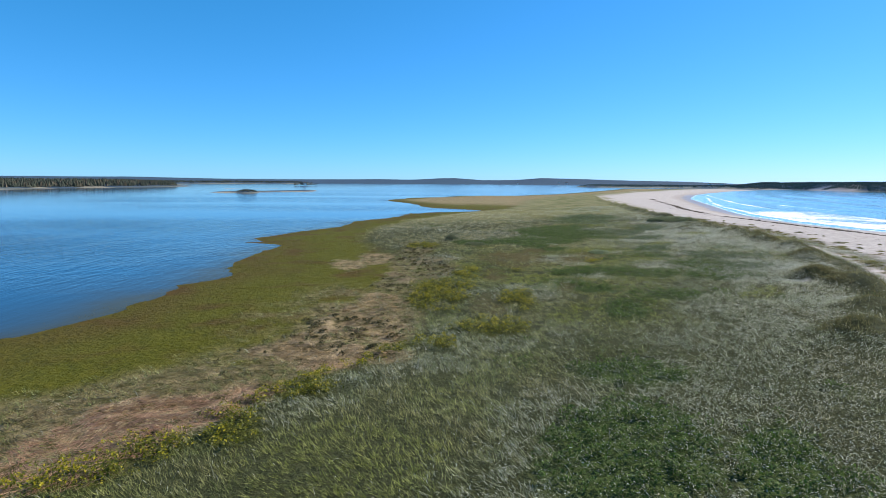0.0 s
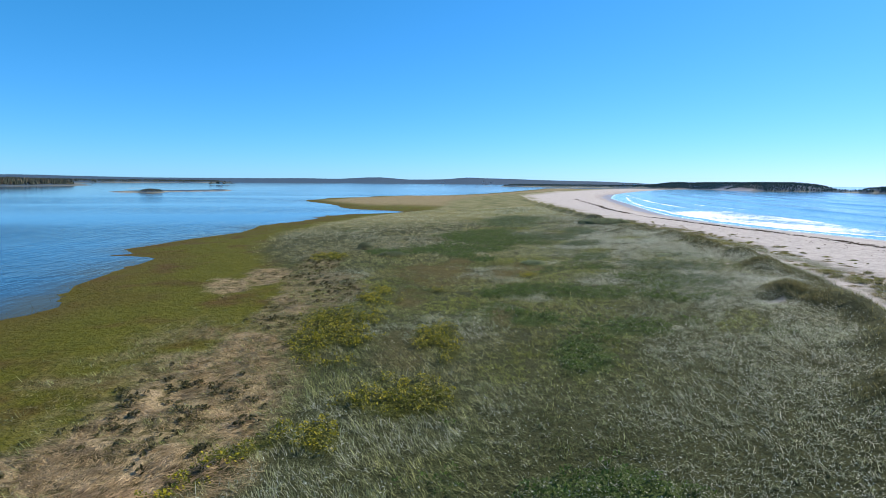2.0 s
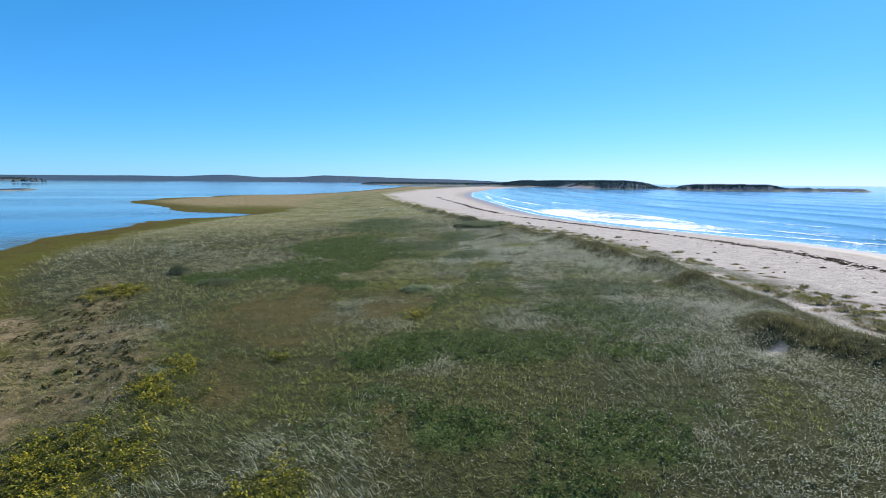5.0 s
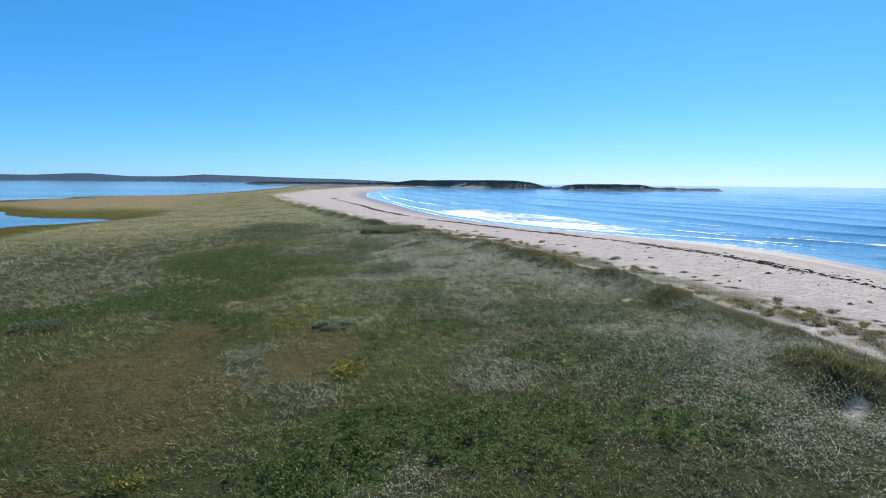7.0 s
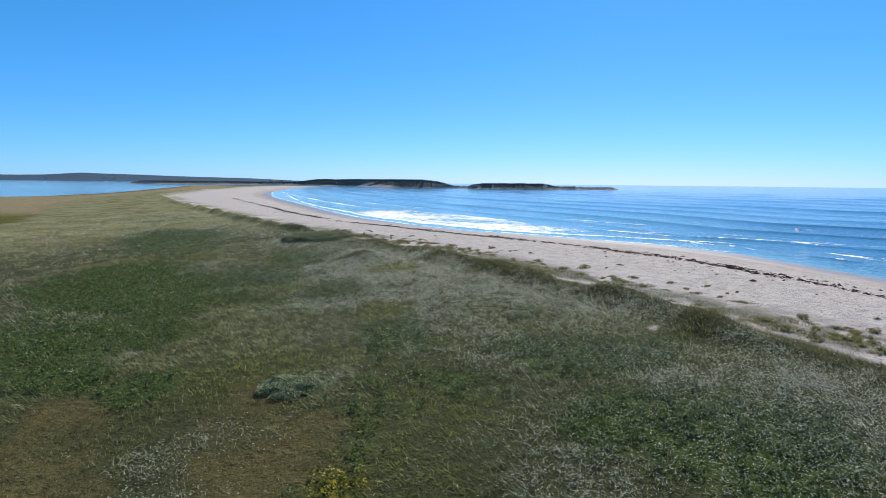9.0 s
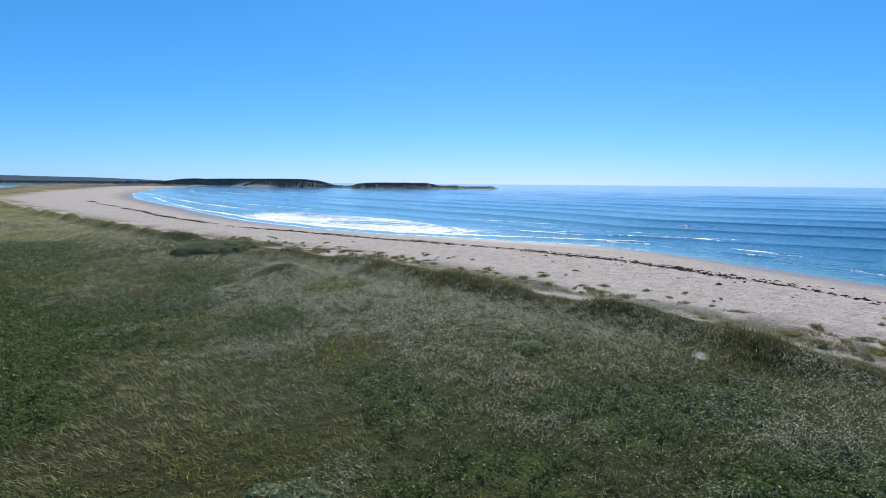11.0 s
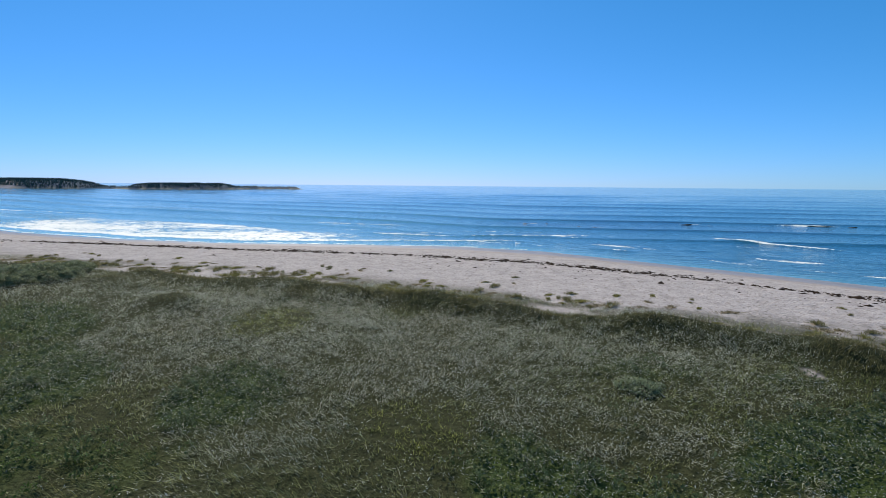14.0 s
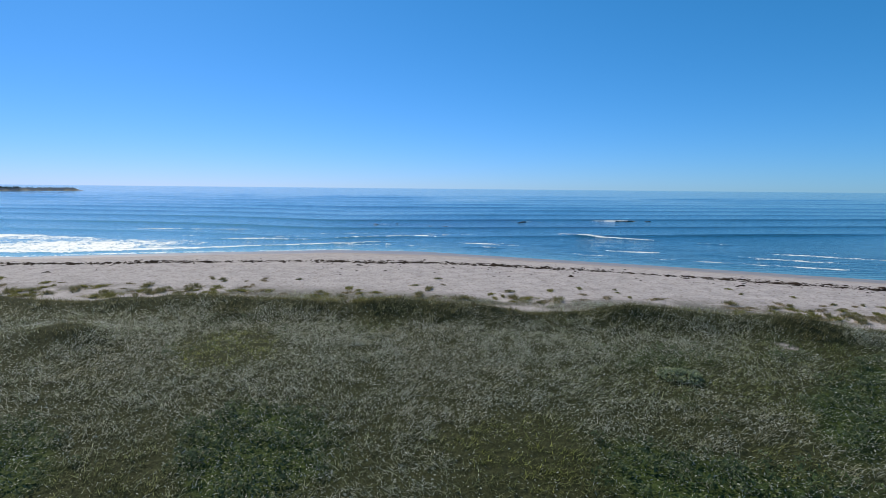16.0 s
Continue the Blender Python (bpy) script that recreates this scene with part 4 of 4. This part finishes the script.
def stems(n, spread, height):
    """Leaning tapered stems with four sides, out of one root."""
    vs, fs = [], []
    for k in range(n):
        a, r = rng.uniform(0, 2 * np.pi), rng.uniform(0.3, 0.9) * spread
        top = np.array([r * math.cos(a), r * math.sin(a), height * rng.uniform(0.6, 0.9)])
        foot = np.array([0.12 * r * math.cos(a), 0.12 * r * math.sin(a), -0.1])
        for j, (c, w) in enumerate(((foot, 0.03), ((foot + top) / 2 + [0, 0, 0.1 * height], 0.02), (top, 0.008))):
            vs += [c + [w, 0, 0], c + [0, w, 0], c - [w, 0, 0], c - [0, w, 0]]
        b = len(vs) - 12
        for lv in (0, 4):
            for q in range(4):
                i, j = b + lv + q, b + lv + (q + 1) % 4
                fs += [(i, j, j + 4), (i, j + 4, i + 4)]
    return np.array(vs), np.array(fs)


def shrub(x, y, rx, ry, high, label, n=900, dark=0.6):
    n = 3 * n
    root = new("shrub")
    root.location = (x, y, float(land_height(np.array([x]), np.array([y]))[0]))
    v, f = stems(9, 0.8 * min(rx, ry), high)
    part("stem", v, f, np.full((len(v), 3), 0.08), BARK, root)
    a, r = rng.uniform(0, 2 * np.pi, n), np.sqrt(rng.uniform(0, 1, n))
    px, py = r * np.cos(a), r * np.sin(a)
    lump = 0.7 + 0.6 * vnoise(px * 3 + x, py * 3 + y, 181)
    pz = high * lump * np.sqrt(np.clip(1.05 - r ** 2, 0.02, 1)) * (1 - 0.5 * rng.uniform(0, 1, n) ** 2)
    tint = shade((0.05, 0.064, 0.034), (0.12, 0.145, 0.085), rng.uniform(0, 1, n)) * dark * 2.1
    v, f, t = leaves(px * rx * lump, py * ry * lump, pz, rng.uniform(0.07, 0.13, n), tint, 0.6)
    part("crown", v, f, t, LEAF, root)
    return tagged(root, label, "shrub")


for sx, sy, a, b, h, n, d in ((22.4, 75.3, 1.5, 1.5, 0.38, 900, 1.2), (39.2, 74.5, 1.0, 1.0, 0.28, 380, 1.2), (1.8, 93.5, 1.2, 1.0, 0.9, 500, 0.6), (5.5, 86.0, 2.0, 1.2, 0.5, 600, 0.7)):
    tagged(shrub(sx, sy, a, b, h, "dark green rounded shrub standing in the dune grass", n, d), group="shrubs in the meadow")
for sx, sy, a, b, h in ((49.8, 124.8, 1.9, 2.0, 0.9), (51.6, 122.6, 2.0, 2.1, 1.0), (53.7, 120.6, 1.9, 2.0, 0.95), (52.3, 126.4, 2.2, 2.3, 1.15), (54.6, 124.2, 2.3, 2.3, 1.2), (56.4, 122.2, 1.9, 2.0, 1.0)):
    tagged(shrub(sx, sy, a, b, h, "dense dark green dune shrub beside the beach", 1700, 1.0), group="shrubs on the dune crest")


def beach_tuft(label, n, high, tone):
    """A low mound of grass on the sand."""
    a, r = rng.uniform(0, 2 * np.pi, n), np.sqrt(rng.uniform(0, 1, n)) * 0.5
    r = r * (0.75 + 0.4 * np.sin(2 * a + 1.0) + 0.3 * np.sin(5 * a))
    v, f, t = blades(r * np.cos(a), r * np.sin(a), 0.02 + 0.12 * (1 - 4 * r * r) * high, rng.uniform(0.5, 1.0, n) * 0.42 * high, rng.uniform(0.015, 0.03, n), a + rng.normal(0, 0.5, n), np.abs(rng.normal(0.7, 0.3, n)), shade(tone[0], tone[1], rng.uniform(0, 1, n)))
    root = new("beach_tuft")
    part("foliage", v, f, t, BLADE, root)
    ring = np.arange(12) * 2 * np.pi / 12
    mv, mf = [(0, 0, 0.10 * high)], []
    for r, h in ((0.22, 0.07 * high), (0.42, -0.04)):
        mv += [(r * math.cos(q) * rng.uniform(0.7, 1.3), r * math.sin(q) * rng.uniform(0.7, 1.3), h) for q in ring]
    for q in range(12):
        e = (q + 1) % 12
        mf += [(0, 1 + q, 1 + e), (1 + q, 13 + q, 13 + e), (1 + q, 13 + e, 1 + e)]
    part("mound", np.array(mv), np.array(mf), np.full((len(mv), 3), 0.3), TUFT_SAND, root)
    return tagged(root, label, "grass tuft", group="tufts on the upper beach")


tufts = [beach_tuft("low tuft of yellow-green grass on the sand", 420, 0.6, ((0.11, 0.115, 0.035), (0.28, 0.27, 0.09))),
         beach_tuft("small tuft of dull green grass on the sand", 380, 0.9, ((0.09, 0.095, 0.045), (0.26, 0.245, 0.12))),
         beach_tuft("sparse mat of dry grass on the sand", 300, 0.4, ((0.13, 0.115, 0.065), (0.30, 0.26, 0.17)))]
spots = []
while len(spots) < 292:
    y = rng.uniform(40, 140)
    out = 2.4 + rng.gamma(1.5, 1.9)
    x = float(along(CREST, np.array([y]))[0]) + out
    if out < 19 and fractal(np.array([x]), np.array([y]), 9, 3, 191)[0] > rng.uniform(-0.45, 0.35) and all((x - p) ** 2 + (y - q) ** 2 > 0.5 for p, q, _, _ in spots):
        spots.append((x, y, rng.uniform(0.5, 1.35) * (1.2 - out / 20), int(rng.integers(0, 3))))
spots += [(58.0, 77.3, 1.1, 1), (56.8, 84.7, 1.3, 0), (57.5, 87.4, 1.7, 0), (57.8, 89.3, 1.5, 0), (58.6, 92.3, 2.0, 0), (58.0, 95.2, 1.6, 0)]
used = set()
for x, y, size, kind in spots:
    z = float(land_height(np.array([x]), np.array([y]))[0])
    m = pose(x, y, z, 0, 0, rng.uniform(0, 360))
    ob = tufts[kind] if kind not in used else copy_thing(tufts[kind], m)
    used.add(kind)
    ob.matrix_basis = m @ Matrix.Diagonal((size * rng.uniform(1.0, 2.2), size, 0.95 * size ** 0.5, 1))


def lumps(x, y, z, size, flat, sides=6):
    """Uneven low mounds, each a ring round a raised middle."""
    n = len(x)
    a = np.arange(sides) * 2 * np.pi / sides + rng.uniform(0, 6, n)[:, None]
    r = size[:, None] * rng.uniform(0.5, 1.25, (n, sides))
    turn, stretch = rng.uniform(0, np.pi, n)[:, None], rng.uniform(1.0, 2.6, n)[:, None]
    u, w = r * np.cos(a) * stretch, r * np.sin(a)
    ring = np.stack([x[:, None] + u * np.cos(turn) - w * np.sin(turn), y[:, None] + u * np.sin(turn) + w * np.cos(turn), np.repeat((z - 0.03)[:, None], sides, 1)], 2)
    top = np.stack([x, y, z + size * flat], 1)[:, None, :]
    v = np.concatenate([ring, top], 1).reshape(-1, 3)
    k = np.arange(n)[:, None] * (sides + 1)
    f = np.concatenate([k + [q, (q + 1) % sides, sides] for q in range(sides)], 0)
    return v, f


# wrack: broken lines of seaweed thrown up on the beach
wy2 = rng.uniform(20, 330, 16000)
line = along(SHORE, wy2) - 0.47 * (along(SHORE, wy2) - along(CREST, wy2)) + 1.6 * fractal(wy2, 0 * wy2, 23, 3, 201)
row = rng.choice([0, 0, 0, 0, 1, 2], len(wy2))
wx2 = line + np.where(row == 0, rng.normal(0, 0.7, len(wy2)), np.where(row == 1, 2.4 + rng.normal(0, 0.5, len(wy2)), rng.normal(-1.5, 4.0, len(wy2))))
keep = fractal(wx2, wy2, 7, 3, 202) + np.where(row == 0, 0.5, -0.1) - 0.45 * ramp(120, 200, wy2) > rng.uniform(-0.3, 0.4, len(wy2))
wx2, wy2 = wx2[keep], wy2[keep]
v, f = lumps(wx2, wy2, land_height(wx2, wy2), rng.gamma(1.5, 0.06, len(wx2)) + 0.035, 0.4)
tagged(sheet("wrack", v, f, KELP, False), "dark dried seaweed in broken lines along the sand", "seaweed", kind="stuff")


# ---- rocks off the beach ----
def rock(x, y, z, rx, ry, rz, material, label, group):
    bm = bmesh.new()
    bmesh.ops.create_icosphere(bm, subdivisions=3, radius=1.0)
    for q in bm.verts:
        d = 0.7 + 0.6 * noise.fractal(q.co * 1.3 + Vector((x, y, 0)), 0.9, 2.0, 4) + 0.15
        q.co = Vector((q.co.x * rx * d, q.co.y * ry * d, q.co.z * rz * d))
    me = bpy.data.meshes.new("rock")
    bm.to_mesh(me)
    bm.free()
    me.materials.append(material)
    ob = new("rock", me)
    ob.location = (x, y, z)
    return tagged(ob, label, "rock", group)


for x, y, rx, ry, rz in ((184.5, 6, 1.6, 6.5, 1.6), (183.5, -1, 1.2, 4.0, 1.0), (186, 13, 1.0, 3.0, 0.8), (180, 41.5, 1.5, 4.0, 1.5), (181, 36, 0.9, 2.0, 0.8), (161, 68.5, 0.8, 1.6, 1.0), (163, 72, 0.7, 1.4, 0.7), (171, 87, 0.8, 1.8, 0.8), (172, 81, 0.6, 1.2, 0.6)):
    rock(x, y, -0.25 * rz, 0.8 * rx, 0.7 * ry, 0.38 * rz, WET_ROCK, "dark weed-covered reef rock awash in the surf", "reef rocks")


# ---- far woods and houses ----
def conifers(x, y, z, high, tiers=2, sides=5, tone=((0.05, 0.062, 0.05), (0.095, 0.108, 0.085)), leafless=0.0):
    """Ragged spruces: a trunk and stacked uneven skirts of boughs."""
    n = len(x)
    vs, fs, ts, base = [], [], [], 0
    green = shade(tone[0], tone[1], rng.uniform(0, 1, n))
    bare = (rng.uniform(0, 1, n) < leafless)[:, None]
    green = np.where(bare, shade((0.09, 0.075, 0.055), (0.17, 0.145, 0.11), rng.uniform(0, 1, n)), green)
    girth = rng.uniform(0.65, 1.4, n)
    c = np.stack([x, y, z], 1)
    for q in range(tiers):
        lo, hi = (0.12 + 0.27 * q), (0.55 + 0.45 * (q + 1) / tiers if q < tiers - 1 else 1.0)
        wide = 0.34 * (1 - 0.7 * q / tiers)
        a = np.arange(sides) * 2 * np.pi / sides + rng.uniform(0, 6, n)[:, None]
        r = (high * wide * girth)[:, None] * rng.uniform(0.5, 1.3, (n, sides))
        drop = (high * lo)[:, None] + high[:, None] * rng.uniform(-0.06, 0.06, (n, sides))
        ring = c[:, None, :] + np.stack([r * np.cos(a), r * np.sin(a), drop], 2)
        top = (c + np.stack([0 * x, 0 * x, high * hi], 1))[:, None, :]
        vs.append(np.concatenate([ring, top], 1).reshape(-1, 3))
        k = np.arange(n)[:, None] * (sides + 1) + base
        fs.append(np.concatenate([k + [s1, (s1 + 1) % sides, sides] for s1 in range(sides)], 0))
        ts.append(np.repeat(green, sides + 1, 0))
        base += n * (sides + 1)
    w = (0.02 * high)[:, None]
    a = np.arange(3) * 2.1
    for level in (-0.05, 0.2):
        vs.append((c[:, None, :] + np.stack([w * np.cos(a), w * np.sin(a), np.repeat((high * level)[:, None], 3, 1)], 2)).reshape(-1, 3))
        ts.append(np.tile([0.09, 0.075, 0.06], (3 * n, 1)))
    k = np.arange(n)[:, None] * 3 + base
    fs.append(np.concatenate([k + [s1, (s1 + 1) % 3, 3 * n + (s1 + 1) % 3] for s1 in range(3)] + [k + [s1, 3 * n + (s1 + 1) % 3, 3 * n + s1] for s1 in range(3)], 0))
    return np.concatenate(vs), np.concatenate(fs), np.concatenate(ts)


def wood_on(lands, n, low, tall, reach=0.95, leafless=0.0, tone=((0.05, 0.062, 0.05), (0.095, 0.108, 0.085))):
    xs, ys = [], []
    for k in lands:
        x1, y1, x2, y2, r, h = LANDS[k]
        over = r / math.hypot(x2 - x1, y2 - y1)
        t = rng.uniform(-over, 1 + over, n)
        xs.append(x1 + t * (x2 - x1) + rng.uniform(-r, r, n) * reach)
        ys.append(y1 + t * (y2 - y1) + rng.uniform(-r, r, n) * reach)
    x, y = np.concatenate(xs), np.concatenate(ys)
    z = land_height(x, y)
    keep = z > low
    x, y, z = x[keep], y[keep], z[keep]
    return conifers(x, y, z - 0.2, tall * rng.uniform(0.72, 1.08, len(x)), 2, 5, tone, leafless)


# paler tone for far backlit woods: haze put into the colour
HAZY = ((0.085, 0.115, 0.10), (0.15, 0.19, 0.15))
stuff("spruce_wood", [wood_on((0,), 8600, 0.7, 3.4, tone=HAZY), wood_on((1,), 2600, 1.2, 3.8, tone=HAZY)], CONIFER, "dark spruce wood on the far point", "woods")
stuff("spruce_wood", [wood_on((5, 6), 3000, 1.3, 7.5, 0.95, 0.22), wood_on((7,), 2200, 1.3, 8.5, 0.95, 0.15), wood_on((14,), 1200, 1.3, 9.0)], CONIFER, "spruce wood along the lagoon's far shore", "woods")
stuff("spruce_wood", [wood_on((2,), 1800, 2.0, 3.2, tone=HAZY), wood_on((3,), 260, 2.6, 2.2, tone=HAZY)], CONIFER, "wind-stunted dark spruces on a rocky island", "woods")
stuff("spruce_wood", [wood_on((11,), 70, 1.5, 6.0), wood_on((10,), 220, 1.0, 1.6)], CONIFER, "few dark spruces on a small islet in the lagoon", "woods")
# hill trees tinted blue: the haze of 4 km of air put into colour
bearing, dist = radians(1) * rng.uniform(-45, 31, 9000), rng.uniform(3850, 4700, 9000)
hx, hy = dist * np.sin(bearing), dist * np.cos(bearing)
hz = land_height(hx, hy)
keep = hz > 2
stuff("hill_forest", [conifers(hx[keep], hy[keep], hz[keep] - 3, rng.uniform(4, 6, int(keep.sum())), 2, 5, ((0.045, 0.085, 0.165), (0.052, 0.095, 0.18)))], CONIFER, "forest on the low far hills, its colour tinted haze blue", "woods")


def house(x, y, w, d, h, turn, label):
    root = new("house")
    root.matrix_basis = pose(x, y, max(0.6, float(land_height(np.array([x]), np.array([y]))[0])) - 0.3, 0, 0, turn)
    def block(name, verts, faces, material):
        me = bpy.data.meshes.new(name)
        me.from_pydata(verts, [], faces)
        me.materials.append(material)
        ob = new(name, me)
        ob.parent = root
    a, b = w / 2, d / 2
    block("wall", [(-a, -b, 0), (a, -b, 0), (a, b, 0), (-a, b, 0), (-a, -b, h), (a, -b, h), (a, b, h), (-a, b, h), (-a, 0, h * 1.55), (a, 0, h * 1.55)],
          [(0, 1, 5, 4), (2, 3, 7, 6), (1, 2, 6, 9, 5), (3, 0, 4, 8, 7)], PAINT)
    o, t = 0.4, 0.25
    e = (1 - o / b * 0.0) * h
    block("roof", [(-a - o, -b - o, e - 0.15), (a + o, -b - o, e - 0.15), (a + o, 0, h * 1.58), (-a - o, 0, h * 1.58), (a + o, b + o, e - 0.15), (-a - o, b + o, e - 0.15),
                   (-a - o, -b - o, e + t - 0.15), (a + o, -b - o, e + t - 0.15), (a + o, 0, h * 1.58 + t), (-a - o, 0, h * 1.58 + t), (a + o, b + o, e + t - 0.15), (-a - o, b + o, e + t - 0.15)],
          [(0, 1, 2, 3), (3, 2, 4, 5), (6, 9, 8, 7), (9, 11, 10, 8), (0, 6, 7, 1), (4, 10, 11, 5), (0, 3, 9, 6), (3, 5, 11, 9), (1, 7, 8, 2), (2, 8, 10, 4)], SHINGLE)
    return tagged(root, label, "house")


house(-395, 1568, 7, 6, 4.5, 20, "small white house among trees on an islet")
for x, y, w in ((905, 3905, 16), (860, 3950, 12), (560, 3960, 12), (1850, 3560, 26), (1905, 3540, 20), (1950, 3515, 34), (2010, 3490, 18), (1790, 3600, 16)):
    house(x, y, w, 9, 6, rng.uniform(-30, 30), "white house on the far lagoon shore")
